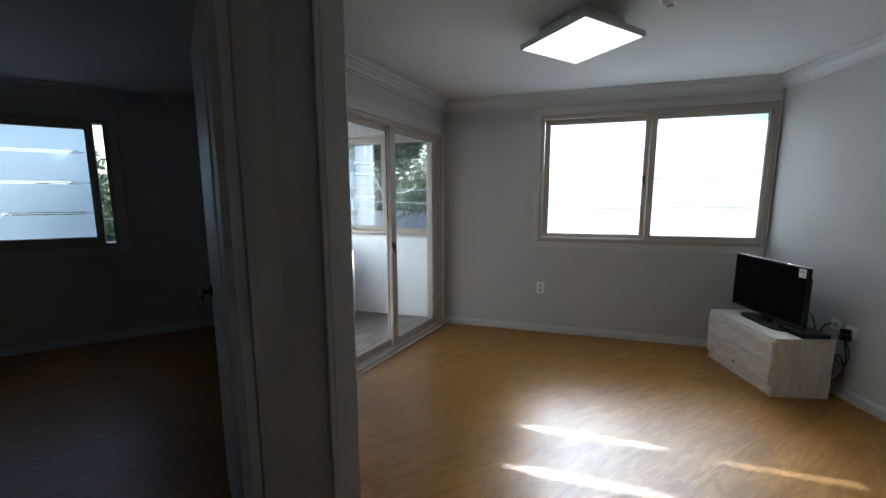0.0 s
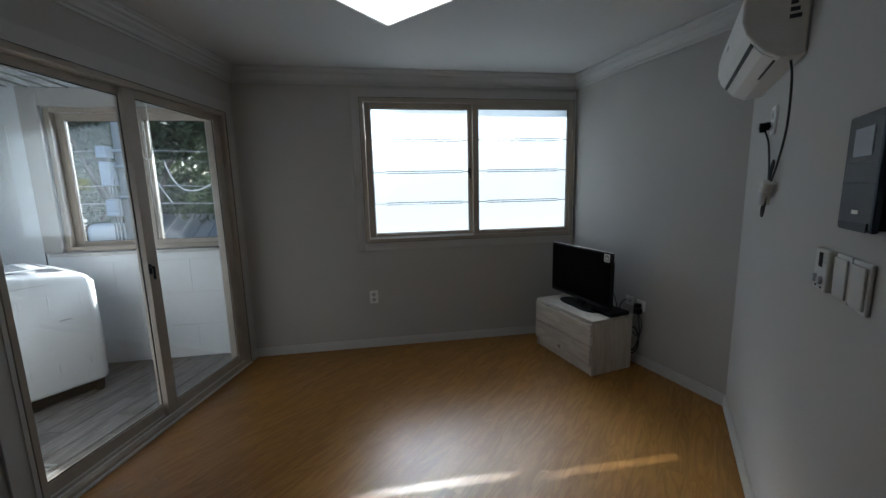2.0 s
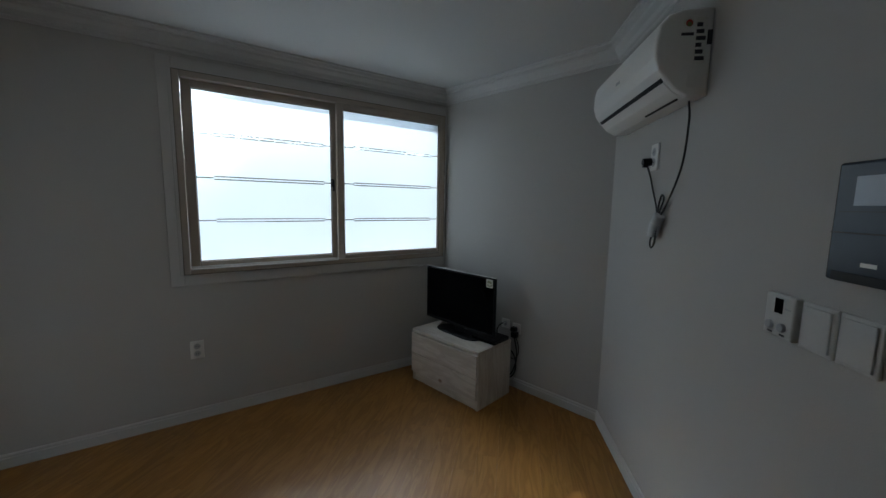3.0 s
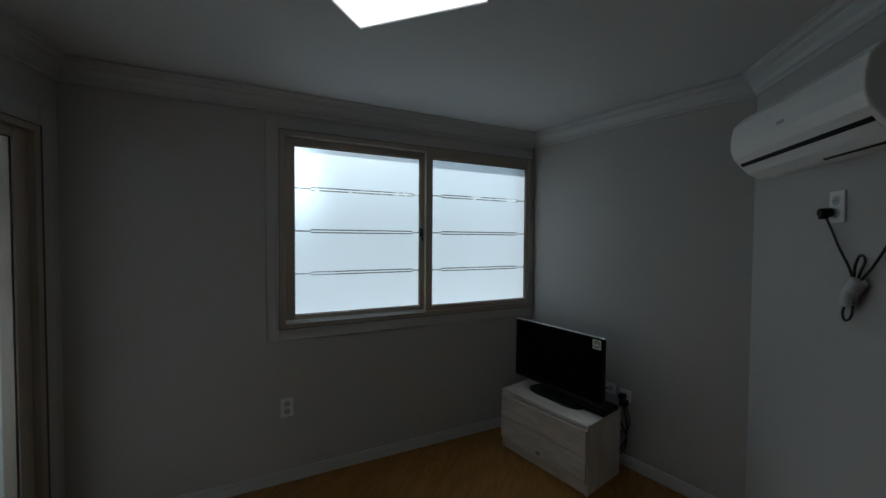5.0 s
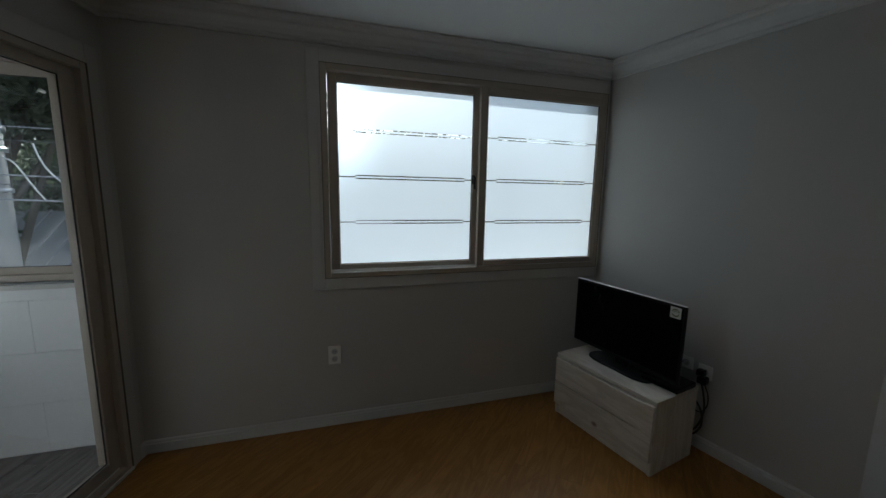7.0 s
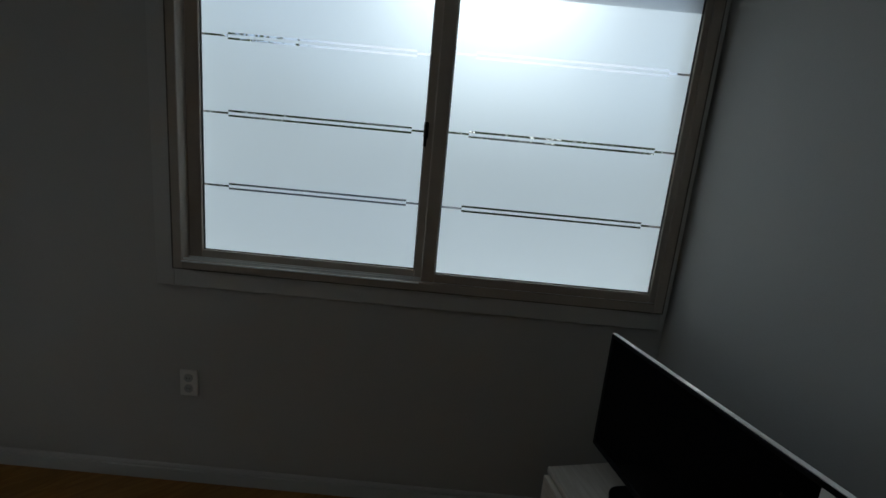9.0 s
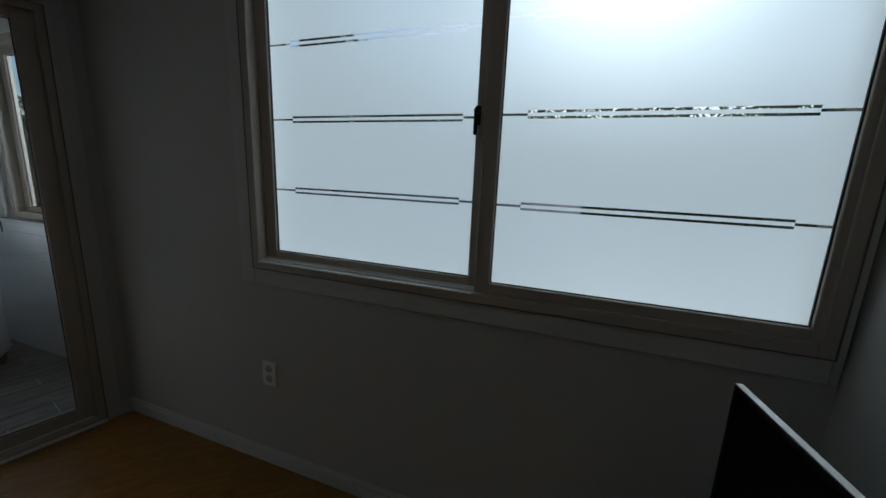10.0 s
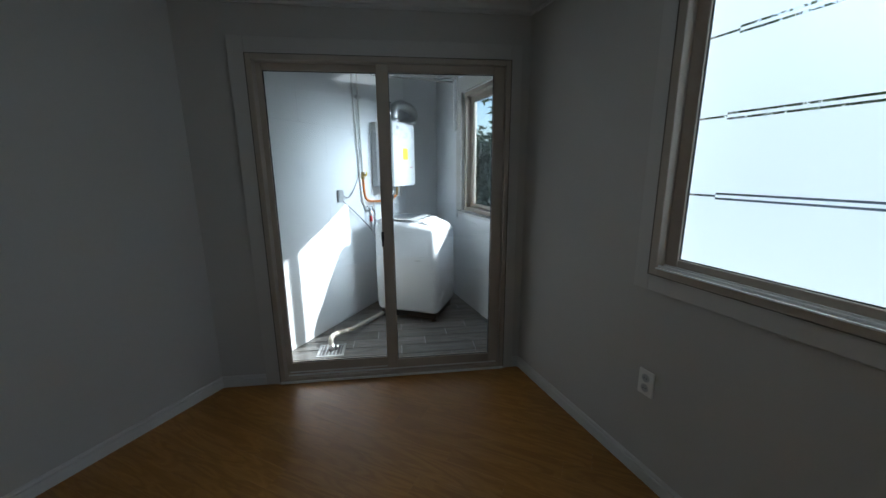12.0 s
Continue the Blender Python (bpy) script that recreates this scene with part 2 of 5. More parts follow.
M_GLASS_GREY = glass("grey tinted pane", (0.81, 0.83, 0.835))
M_FROST = frosted("frosted film", (0.82, 0.92, 0.99))
M_LAMP = glowing("lamp diffuser", (1.0, 0.99, 0.97), LAMP_GLOW)
# white trim set lighter, in place of hall light on the jambs
M_TRIM_LIT = mat("white door trim, lightened", (0.78, 0.775, 0.76), 0.42, vary=0.03, scale=3, grain=90, bump=0.03)
# wall paper set paler, so unseen hall walls reflect more light onto the jambs
M_HALL_BOUNCE = mat("white hall paper paled for bounce", (0.70, 0.69, 0.67), 0.75, vary=0.025, scale=1.5, grain=220, bump=0.12)
# white plastic of the switches, set darker than that of the sockets
M_SWITCH = mat("darker white switch plastic", (0.56, 0.555, 0.53), 0.42, vary=0.03, scale=5, grain=80, bump=0.02)
M_ROPE = mat("white cord", (0.75, 0.74, 0.70), 0.6, vary=0.05)
M_DOOR = mat("dark grey-white door leaf", (0.62, 0.61, 0.59), 0.5, vary=0.03)
M_CONCRETE = mat("concrete", (0.36, 0.35, 0.33), 0.85, vary=0.15, scale=3, grain=60, bump=0.2)
# yard colour raised so the ground reflects more sunlight up into the windows
M_YARD = mat("worn concrete yard", (0.36, 0.35, 0.335), 0.9, vary=0.25, scale=0.6, grain=40, bump=0.3)
M_LEAF = mat("tree leaves", (0.070, 0.100, 0.052), 0.5, vary=0.35, scale=0.8, grain=6, bump=0.0)
leaf_nodes, leaf_links = M_LEAF.node_tree.nodes, M_LEAF.node_tree.links
leaf_back = leaf_nodes.new("ShaderNodeBsdfTranslucent")
leaf_back.inputs["Color"].default_value = (0.10, 0.14, 0.065, 1)
leaf_mix = leaf_nodes.new("ShaderNodeMixShader")
leaf_mix.inputs[0].default_value = 0.38
leaf_links.new(leaf_nodes["Principled BSDF"].outputs[0], leaf_mix.inputs[1])
leaf_links.new(leaf_back.outputs[0], leaf_mix.inputs[2])
leaf_links.new(leaf_mix.outputs[0], leaf_nodes["Material Output"].inputs["Surface"])
M_BARK = mat("bark", (0.11, 0.085, 0.06), 0.9, vary=0.3, scale=5, grain=40, bump=0.5)
M_LACQUER = mat("white lacquered metal", (0.75, 0.76, 0.77), 0.2, vary=0.02, coat=0.5, bump=0.0)
M_CARGLASS = mat("dark car glass", (0.03, 0.035, 0.04), 0.06, vary=0.02, bump=0.0)
M_FACADE = mat("far facade render", (0.42, 0.39, 0.35), 0.85, vary=0.1, scale=0.7, grain=15)
M_BLUEGREY = mat("blue-grey painted metal", (0.28, 0.34, 0.42), 0.5, vary=0.08)
M_YELLOWED = mat("pale yellow plastic", (0.55, 0.52, 0.38), 0.5, vary=0.08)
M_ROOF = mat("grey roof sheet", (0.30, 0.31, 0.33), 0.6, vary=0.1)


# ---- building helpers ----
def mesh_object(name, bm, material, parent=None):
    me = bpy.data.meshes.new(name)
    bm.normal_update()
    bm.to_mesh(me)
    bm.free()
    for mtl in (material if isinstance(material, (list, tuple)) else [material]):
        me.materials.append(mtl)
    ob = new(name, me)
    if parent:
        ob.parent = parent
    return ob


def part(name, bm, material, parent, label=""):
    ob = mesh_object(name, bm, material, parent)
    return tagged(ob, label) if label else ob


def thing(name, m, label, category, group="", kind=""):
    ob = new(name)
    ob.empty_display_size = 0.1
    ob.matrix_world = m
    return tagged(ob, label, category, group, kind)


def box(x0, y0, z0, x1, y1, z1, bevel=0.0, seg=2, bm=None):
    bm2 = bmesh.new()
    bmesh.ops.create_cube(bm2, size=1)
    bmesh.ops.scale(bm2, verts=bm2.verts, vec=(abs(x1 - x0), abs(y1 - y0), abs(z1 - z0)))
    bmesh.ops.translate(bm2, verts=bm2.verts, vec=((x0 + x1) / 2, (y0 + y1) / 2, (z0 + z1) / 2))
    if bevel:
        bmesh.ops.bevel(bm2, geom=bm2.edges[:], offset=bevel, segments=seg, profile=0.5, affect="EDGES")
    if bm is None:
        return bm2
    me = bpy.data.meshes.new("tmp")
    bm2.to_mesh(me)
    bm2.free()
    bm.from_mesh(me)
    bpy.data.meshes.remove(me)
    return bm


def prism(points, z0, z1, bevel=0.0):
    """A flat plate with the given outline in x, y."""
    bm = bmesh.new()
    low = [bm.verts.new((x, y, z0)) for x, y in points]
    top = [bm.verts.new((x, y, z1)) for x, y in points]
    k = len(points)
    bm.faces.new(low[::-1])
    bm.faces.new(top)
    for i in range(k):
        bm.faces.new((low[i], low[(i + 1) % k], top[(i + 1) % k], top[i]))
    bmesh.ops.recalc_face_normals(bm, faces=bm.faces)
    if bevel:
        bmesh.ops.bevel(bm, geom=bm.edges[:], offset=bevel, segments=1, profile=0.5, affect="EDGES")
    return bm


def cylinder(p0, p1, r0, r1=None, seg=20, bevel=0.0):
    r1 = r0 if r1 is None else r1
    p0, p1 = Vector(p0), Vector(p1)
    bm = bmesh.new()
    bmesh.ops.create_cone(bm, cap_ends=True, segments=seg, radius1=r0, radius2=r1, depth=(p1 - p0).length)
    if bevel:
        rim = [e for e in bm.edges if abs(e.verts[0].co.z - e.verts[1].co.z) < 1e-6]
        bmesh.ops.bevel(bm, geom=rim, offset=bevel, segments=2, profile=0.5, affect="EDGES")
    q = (p1 - p0).to_track_quat("Z", "Y").to_matrix().to_4x4()
    bmesh.ops.transform(bm, matrix=Matrix.Translation((p0 + p1) / 2) @ q, verts=bm.verts)
    for f in bm.faces:
        f.smooth = len(f.verts) == 4
    return bm


def tube(points, radius, seg=8, smooth=6, ribs=0.0):
    """A round cable or hose through the points, rounded between them."""
    pts = [Vector(p) for p in points]
    line = []
    ext = [pts[0] * 2 - pts[1]] + pts + [pts[-1] * 2 - pts[-2]]
    for i in range(1, len(ext) - 2):
        a, b, c, d = ext[i - 1:i + 3]
        for k in range(smooth):
            u = k / smooth
            line.append(0.5 * (2 * b + (c - a) * u + (2 * a - 5 * b + 4 * c - d) * u * u + (3 * b - a - 3 * c + d) * u ** 3))
    line.append(pts[-1])
    bm = bmesh.new()
    rings = []
    side = None
    for i, p in enumerate(line):
        way = (line[min(i + 1, len(line) - 1)] - line[max(i - 1, 0)]).normalized()
        if side is None:
            side = way.orthogonal().normalized()
        side = (side - way * side.dot(way)).normalized()
        up = way.cross(side)
        r = radius * (1 + (ribs if i % 2 else -ribs))
        rings.append([bm.verts.new(p + r * (math.cos(a) * side + math.sin(a) * up)) for a in (2 * math.pi * j / seg for j in range(seg))])
    for r0, r1 in zip(rings, rings[1:]):
        for j in range(seg):
            f = bm.faces.new((r0[j], r0[(j + 1) % seg], r1[(j + 1) % seg], r1[j]))
            f.smooth = True
    bm.faces.new(rings[0][::-1])
    bm.faces.new(rings[-1])
    bmesh.ops.recalc_face_normals(bm, faces=bm.faces)
    return bm


def sweep(profile, a, b, mitre_a=0.0, mitre_b=0.0):
    """A moulding: the profile (out from the wall, height) drawn from a to b along local x, cut back at each end by mitre times the depth."""
    bm = bmesh.new()
    r0 = [bm.verts.new((a + mitre_a * -y, y, z)) for y, z in profile]
    r1 = [bm.verts.new((b - mitre_b * -y, y, z)) for y, z in profile]
    k = len(profile)
    for i in range(k):
        bm.faces.new((r0[i], r0[(i + 1) % k], r1[(i + 1) % k], r1[i]))
    bm.faces.new(r0[::-1])
    bm.faces.new(r1)
    bmesh.ops.recalc_face_normals(bm, faces=bm.faces)
    return bm


def join(bms):
    out = bmesh.new()
    for b in bms:
        me = bpy.data.meshes.new("tmp")
        b.to_mesh(me)
        b.free()
        out.from_mesh(me)
        bpy.data.meshes.remove(me)
    return out


def wall_frame(a, b):
    """Local x runs along the wall from a to b, local y points out of the room, z up."""
    d = (Vector((*b, 0)) - Vector((*a, 0))).normalized()
    return Matrix.Translation((*a, 0)) @ Matrix(((d.x, -d.y, 0, 0), (d.y, d.x, 0, 0), (0, 0, 1, 0), (0, 0, 0, 1)))


def dist(a, b):
    return math.hypot(b[0] - a[0], b[1] - a[1])


def wall(name, a, b, depth, top, holes=(), ext0=0.0, ext1=0.0, material=None, label="", z0=0.0, front=0.0):
    """A wall with its openings (x0, x1, z0, z1) cut right through it; front: where its inner face lies, out of the room."""
    x_cuts = sorted({-ext0, dist(a, b) + ext1, *[h[0] for h in holes], *[h[1] for h in holes]})
    z_cuts = sorted({z0, top, *[h[2] for h in holes], *[h[3] for h in holes]})
    bm = bmesh.new()
    solid = {}
    for i in range(len(x_cuts) - 1):
        for k in range(len(z_cuts) - 1):
            cx, cz = (x_cuts[i] + x_cuts[i + 1]) / 2, (z_cuts[k] + z_cuts[k + 1]) / 2
            solid[i, k] = not any(h[0] < cx < h[1] and h[2] < cz < h[3] for h in holes)
    vs = {}

    def v(i, k, y):
        if (i, k, y) not in vs:
            vs[i, k, y] = bm.verts.new((x_cuts[i], y, z_cuts[k]))
        return vs[i, k, y]
    f0, f1 = front, front + depth
    for (i, k), s in solid.items():
        if not s:
            continue
        bm.faces.new((v(i, k, f0), v(i + 1, k, f0), v(i + 1, k + 1, f0), v(i, k + 1, f0)))
        bm.faces.new((v(i, k, f1), v(i, k + 1, f1), v(i + 1, k + 1, f1), v(i + 1, k, f1)))
        for di, dk, e in ((-1, 0, (i, k, i, k + 1)), (1, 0, (i + 1, k, i + 1, k + 1)), (0, -1, (i, k, i + 1, k)), (0, 1, (i, k + 1, i + 1, k + 1))):
            if not solid.get((i + di, k + dk), False):
                bm.faces.new((v(e[0], e[1], f0), v(e[2], e[3], f0), v(e[2], e[3], f1), v(e[0], e[1], f1)))
    bmesh.ops.recalc_face_normals(bm, faces=bm.faces)
    ob = mesh_object(name, bm, material or M_WALL)
    ob.matrix_world = wall_frame(a, b)
    return tagged(ob, label or "plain white papered wall", "wall", "", "structure")


# ---- the plan ----
H = 2.41
J, C, P1, P2, P3, R = (0.068, 2.629), (-0.908, 3.564), (-0.440, 5.535), (2.525, 5.535), (2.825, 4.100), (1.4705, 2.4956)
E1, E2 = Vector((-0.722, 0.692)), Vector((-0.692, -0.722))


def bed(u1, u2):
    """A place in the bedroom: u1 along the long wall from the hall corner, u2 away from it."""
    p = Vector(J) + E1 * u1 + E2 * u2
    return (p.x, p.y)


FAR_Y = 5.74
BACK_X = -2.75
B0 = (BACK_X, C[1] + (C[0] - BACK_X) * 0.9585)
B1 = (BACK_X, FAR_Y)
OUT_Y = 5.84
WIN = (0.56, 2.495, 0.972, 2.203)
BWIN = (-1.93, -0.625, 0.975, 2.15)

# living room walls
wall("wall_west", J, C, 0.12, H, material=M_WALL, label="plain white papered wall running to the glass door")
SD = wall_frame(C, P1)
SD_L, SD_R, SD_T = 0.370, 1.905, 2.048
wall("wall_sliding_door", C, P1, 0.16, H, [(SD_L - 0.004, SD_R + 0.004, -0.02, SD_T + 0.004)], ext0=0.13, ext1=0.02, z0=-0.06, label="white papered wall round the balcony door")
WW = wall_frame(P1, P2)
wx = -P1[0]
wall("wall_window", P1, P2, 0.2, H, [(WIN[0] + wx - 0.004, WIN[1] + wx + 0.004, WIN[2] - 0.004, WIN[3] + 0.004)], ext0=0.0, ext1=0.25, label="white papered wall below the frosted window")
TVW = wall_frame(P2, P3)
wall("wall_television", P2, P3, 0.2, H, ext1=0.15, label="white papered wall behind the television")
ACW = wall_frame(P3, R)
wall("wall_air_conditioner", P3, R, 0.14, H, ext0=0.15, label="white papered wall under the air conditioner")

# hall: walls that close it round the start of the walk
HL = bed(0, 1.45)
R2 = (1.578, 2.406)
HALL = [R2, (1.66, 2.28), (1.66, 0.20), (-0.95, 0.20), (-1.05, 1.40), HL]
for i in range(1, 3):
    wall("wall_hall_%d" % i, HALL[i], HALL[i + 1], 0.12, H, ext0=0.12, ext1=0.12, material=M_HALL_BOUNCE, label="plain white wall of the unlit hall")
wall("wall_hall_3", HALL[3], HL, 0.12, H, ext0=0.1, ext1=0.0, material=M_HALL_BOUNCE, label="plain white wall of the unlit hall")
wall("wall_hall_4", R2, HALL[1], 0.12, H, ext1=0.1, material=M_HALL_BOUNCE, label="plain white wall of the unlit hall")
DOOR_U0, DOOR_U1 = 0.275, 1.14
wall("wall_bedroom_door", bed(0, 1.45), J, 0.12, H, [(1.45 - DOOR_U1, 1.45 - DOOR_U0, -0.02, 2.06)], ext0=0.1, label="white wall with the bedroom doorway")

# bedroom
BED_L, BED_W = 3.60, 3.3
wall("wall_bedroom_window", bed(BED_L, BED_W), bed(BED_L, 0.0), 0.2, H, [(BED_W - 2.95, BED_W - 1.245, 0.94, 2.14)], ext0=0.2, label="white papered bedroom wall round its window")
wall("wall_bedroom_side", bed(0.12, BED_W), bed(BED_L, BED_W), 0.12, H, ext0=0.12, label="plain white bedroom wall")
wall("wall_bedroom_back", bed(0.12, 1.45), bed(0.12, BED_W), 0.12, H, ext1=0.12, label="plain white bedroom wall")

# balcony shell (the tiles stand in front of it)
wall("wall_balcony_west", C, B0, 0.12, H + 0.05, ext1=0.15, material=M_GROUT, label="white tiled balcony wall with pipes", z0=-0.06)
wall("wall_balcony_back", B0, B1, 0.15, H + 0.05, ext1=0.2, material=M_GROUT, label="white balcony end wall", z0=-0.06)
FARW = wall_frame((BACK_X, FAR_Y), (P1[0], FAR_Y))
wall("wall_balcony_window", (BACK_X, FAR_Y), (P1[0] - 0.03, FAR_Y), OUT_Y - FAR_Y, H + 0.05, [(BWIN[0] - BACK_X - 0.004, BWIN[1] - BACK_X + 0.004, BWIN[2] - 0.004, BWIN[3] + 0.004)], material=M_GROUT, label="white tiled balcony wall under its window", z0=-0.06)


def ceiling(name, pts, z, label):
    ob = mesh_object(name, prism(pts, z, z + 0.12), M_CEIL)
    return tagged(ob, label, "ceiling", "", "structure")


LIVING = [J, C, P1, P2, P3, R]
wide = [(J[0] - 0.1, J[1] - 0.3), (C[0] - 0.12, C[1] - 0.02), (P1[0] - 0.1, P1[1] + 0.2), (P2[0] + 0.2, P2[1] + 0.2), (P3[0] + 0.2, P3[1]), (1.9, 2.4), (1.75, 0.05), (-1.2, 0.05), (-1.2, 1.4)]
ceiling("ceiling", wide, H, "flat white papered ceiling")
ceiling("ceiling_bedroom", [bed(-0.1, -0.02), bed(BED_L + 0.2, -0.02), bed(BED_L + 0.2, BED_W + 0.2), bed(-0.1, BED_W + 0.2)], H + 0.004, "flat white bedroom ceiling")
ceiling("ceiling_balcony", [(C[0] - 0.02, C[1]), (P1[0] - 0.1, P1[1]), (P1[0] - 0.1, OUT_Y), (BACK_X - 0.1, OUT_Y), (BACK_X - 0.1, B0[1] - 0.05)], H + 0.05, "white balcony ceiling")

# floors
sub = tagged(mesh_object("floor", prism(LIVING, -0.06, -0.012), M_FLOOR_FAR), "glossy oak laminate floor laid on the slant", "floor", "", "structure")
tagged(mesh_object("floor_hall", prism([J, R, R2, (1.66, 2.28), (1.66, 0.20), (-0.95, 0.20), HL], -0.06, 0.0), M_FLOOR_FAR), "oak laminate floor of the hall", "floor", "", "structure")
tagged(mesh_object("floor_bedroom", prism([bed(0, 0.12), bed(BED_L, 0.12), bed(BED_L, BED_W), bed(0, BED_W)], -0.06, -0.002), M_FLOOR_FAR), "dim oak laminate floor of the bedroom", "floor", "", "structure")
BAL_Z = -0.03
bal_floor = tagged(mesh_object("floor_balcony", prism([(-0.90, 3.57), (P1[0] - 0.02, 5.53), (P1[0] - 0.02, FAR_Y), B1, B0], -0.10, BAL_Z - 0.002), M_GROUTDARK), "grey plank-tiled balcony floor", "floor", "", "structure")

# ---- windows and the glass door ----
def film_sheet(x0, x1, z0, z1, y, slots):
    """Frosted film on one pane, with the clear lines left open."""
    xs = sorted({x0, x1, *[s[0] for s in slots], *[s[1] for s in slots]})
    zs = sorted({z0, z1, *[s[2] for s in slots], *[s[3] for s in slots]})
    bm = bmesh.new()
    grid = {(i, k): bm.verts.new((x, y, z)) for i, x in enumerate(xs) for k, z in enumerate(zs)}
    for i in range(len(xs) - 1):
        for k in range(len(zs) - 1):
            cx, cz = (xs[i] + xs[i + 1]) / 2, (zs[k] + zs[k + 1]) / 2
            if not any(s[0] < cx < s[1] and s[2] < cz < s[3] for s in slots):
                bm.faces.new((grid[i, k], grid[i, k + 1], grid[i + 1, k + 1], grid[i + 1, k]))
    return bm


def lines(x0, x1, rows, ends, thin=0.0036, gap=0.0088):
    """Clear lines in the film: double over most of the width, single at both ends."""
    out = []
    for z in rows:
        out += [(x0, x0 + ends[0], z - thin, z + thin), (x1 - ends[1], x1, z - thin, z + thin)]
        out += [(x0 + ends[0], x1 - ends[1], z + gap - thin, z + gap + thin), (x0 + ends[0], x1 - ends[1], z - gap - thin, z - gap + thin)]
    return out


def frame_ring(x0, x1, z0, z1, wid, y0, y1, bevel=0.003, low=None):
    """Four bars, butted end to end, as one mesh."""
    low = wid if low is None else low
    return join([box(x0, y0, z0, x0 + wid, y1, z1, bevel), box(x1 - wid, y0, z0, x1, y1, z1, bevel),
                 box(x0 + wid, y0, z0, x1 - wid, y1, z0 + low, bevel), box(x0 + wid, y0, z1 - wid, x1 - wid, y1, z1, bevel)])


def sash(parent, x0, x1, z0, z1, y, stile, rows=None, ends=(0.085, 0.06), low=None, clear=None):
    low = stile if low is None else low
    s = part("sash", frame_ring(x0, x1, z0, z1, stile, y - 0.017, y + 0.017, 0.004, low), M_BEIGE, parent, "beige sash frame")
    gx0, gx1, gz0, gz1 = x0 + stile, x1 - stile, z0 + low, z1 - stile
    pane = part("pane", box(gx0 - 0.004, y - 0.003, gz0 - 0.004, gx1 + 0.004, y + 0.003, gz1 + 0.004), M_GLASS_GREY if rows else clear or M_GLASS, s, "glass pane")
    pane.visible_shadow = bool(rows)
    seal = join([box(gx0, y - 0.0085, gz0, gx1, y - 0.0035, gz0 + 0.004), box(gx0, y - 0.0085, gz1 - 0.004, gx1, y - 0.0035, gz1),
                 box(gx0, y - 0.0085, gz0 + 0.004, gx0 + 0.004, y - 0.0035, gz1 - 0.004), box(gx1 - 0.004, y - 0.0085, gz0 + 0.004, gx1, y - 0.0035, gz1 - 0.004)])
    part("seal", seal, M_RUBBER, s, "thin dark rubber seal")
    if rows:
        part("film", film_sheet(gx0, gx1, gz0, gz1, y - 0.0033, lines(gx0, gx1, rows, ends)), M_FROST, s, "frosted film with clear double lines")
    return s


def latch(parent, x, y, z, flip=1):
    bms = [box(x - 0.009, y - 0.012, z - 0.03, x + 0.009, y, z + 0.03, 0.004), cylinder((x, y - 0.012, z + 0.012), (x, y - 0.03, z + 0.012), 0.008, seg=12),
           box(x - 0.006, y - 0.036, z - 0.062, x + 0.006, y - 0.024, z + 0.02, 0.004)]
    part("latch", join(bms), M_BLACK, parent, "small black latch handle")


def casing(name, m, x0, x1, z0, z1, wid, label, sides="lrtb", proud=0.016, right_wid=None):
    """A flat white trim round an opening, with a raised inner edge."""
    rw = wid if right_wid is None else right_wid
    bms = []
    zb = z0 - wid if "b" in sides else z0
    if "l" in sides:
        bms += [box(x0 - wid, -proud, zb, x0 - 0.001, 0.0, z1 + wid, 0.003), box(x0 - 0.02, -proud - 0.006, z0, x0 - 0.002, -proud + 0.001, z1 + 0.02, 0.002)]
    if "r" in sides:
        bms += [box(x1 + 0.001, -proud, zb, x1 + rw, 0.0, z1 + wid, 0.003), box(x1 + 0.002, -proud - 0.006, z0, x1 + min(0.02, rw), -proud + 0.001, z1 + 0.02, 0.002)]
    if "t" in sides:
        bms += [box(x0, -proud, z1 + 0.001, x1, 0.0, z1 + wid, 0.003), box(x0, -proud - 0.006, z1 + 0.002, x1, -proud + 0.001, z1 + 0.02, 0.002)]
    if "b" in sides:
        bms += [box(x0, -proud, z0 - wid, x1, 0.0, z0 - 0.001, 0.003)]
    ob = mesh_object(name, join(bms), M_CASING)
    ob.matrix_world = m
    return tagged(ob, label, "trim", "", "structure")


# living-room window
w1 = tagged(thing("window_1", WW, "beige two-sash sliding window with frosted panes", "window"), kind="structure")
x0, x1, z0, z1 = WIN[0] + wx, WIN[1] + wx, WIN[2], WIN[3]
part("window_frame", frame_ring(x0, x1, z0, z1, 0.036, -0.022, 0.075, 0.004), M_BEIGE, w1, "beige outer frame")
part("track", join([box(x0 + 0.037, -0.014, z0 + 0.0365, x1 - 0.037, -0.011, z0 + 0.045), box(x0 + 0.037, 0.018, z0 + 0.0365, x1 - 0.037, 0.021, z0 + 0.045), box(x0 + 0.038, -0.030, z0 + 0.030, 1.53 + wx, -0.0225, z0 + 0.0355)]), M_TRACK, w1, "bright metal sash track")
ROWS_Z = (1.308, 1.583, 1.856)
sash(w1, 0.598 + wx, 1.556 + wx, z0 + 0.038, z1 - 0.030, 0.039, 0.052, ROWS_Z, (0.100, 0.053), 0.036)
sash(w1, 1.536 + wx, 2.458 + wx + 0.030, z0 + 0.038, z1 - 0.030, 0.0, 0.052, ROWS_Z, (0.080, 0.078), 0.036)
part("joint", frame_ring(x0 - 0.002, x1 + 0.002, z0 - 0.002, z1 + 0.002, 0.0036, -0.0235, -0.0165, 0.0), M_JOINT, w1, "thin dark joint round the frame")
latch(w1, 1.508 + wx, 0.020, 1.585)
casing("trim_window", WW, x0, x1, z0, z1, 0.072, "white flat trim round the frosted window", right_wid=0.018)

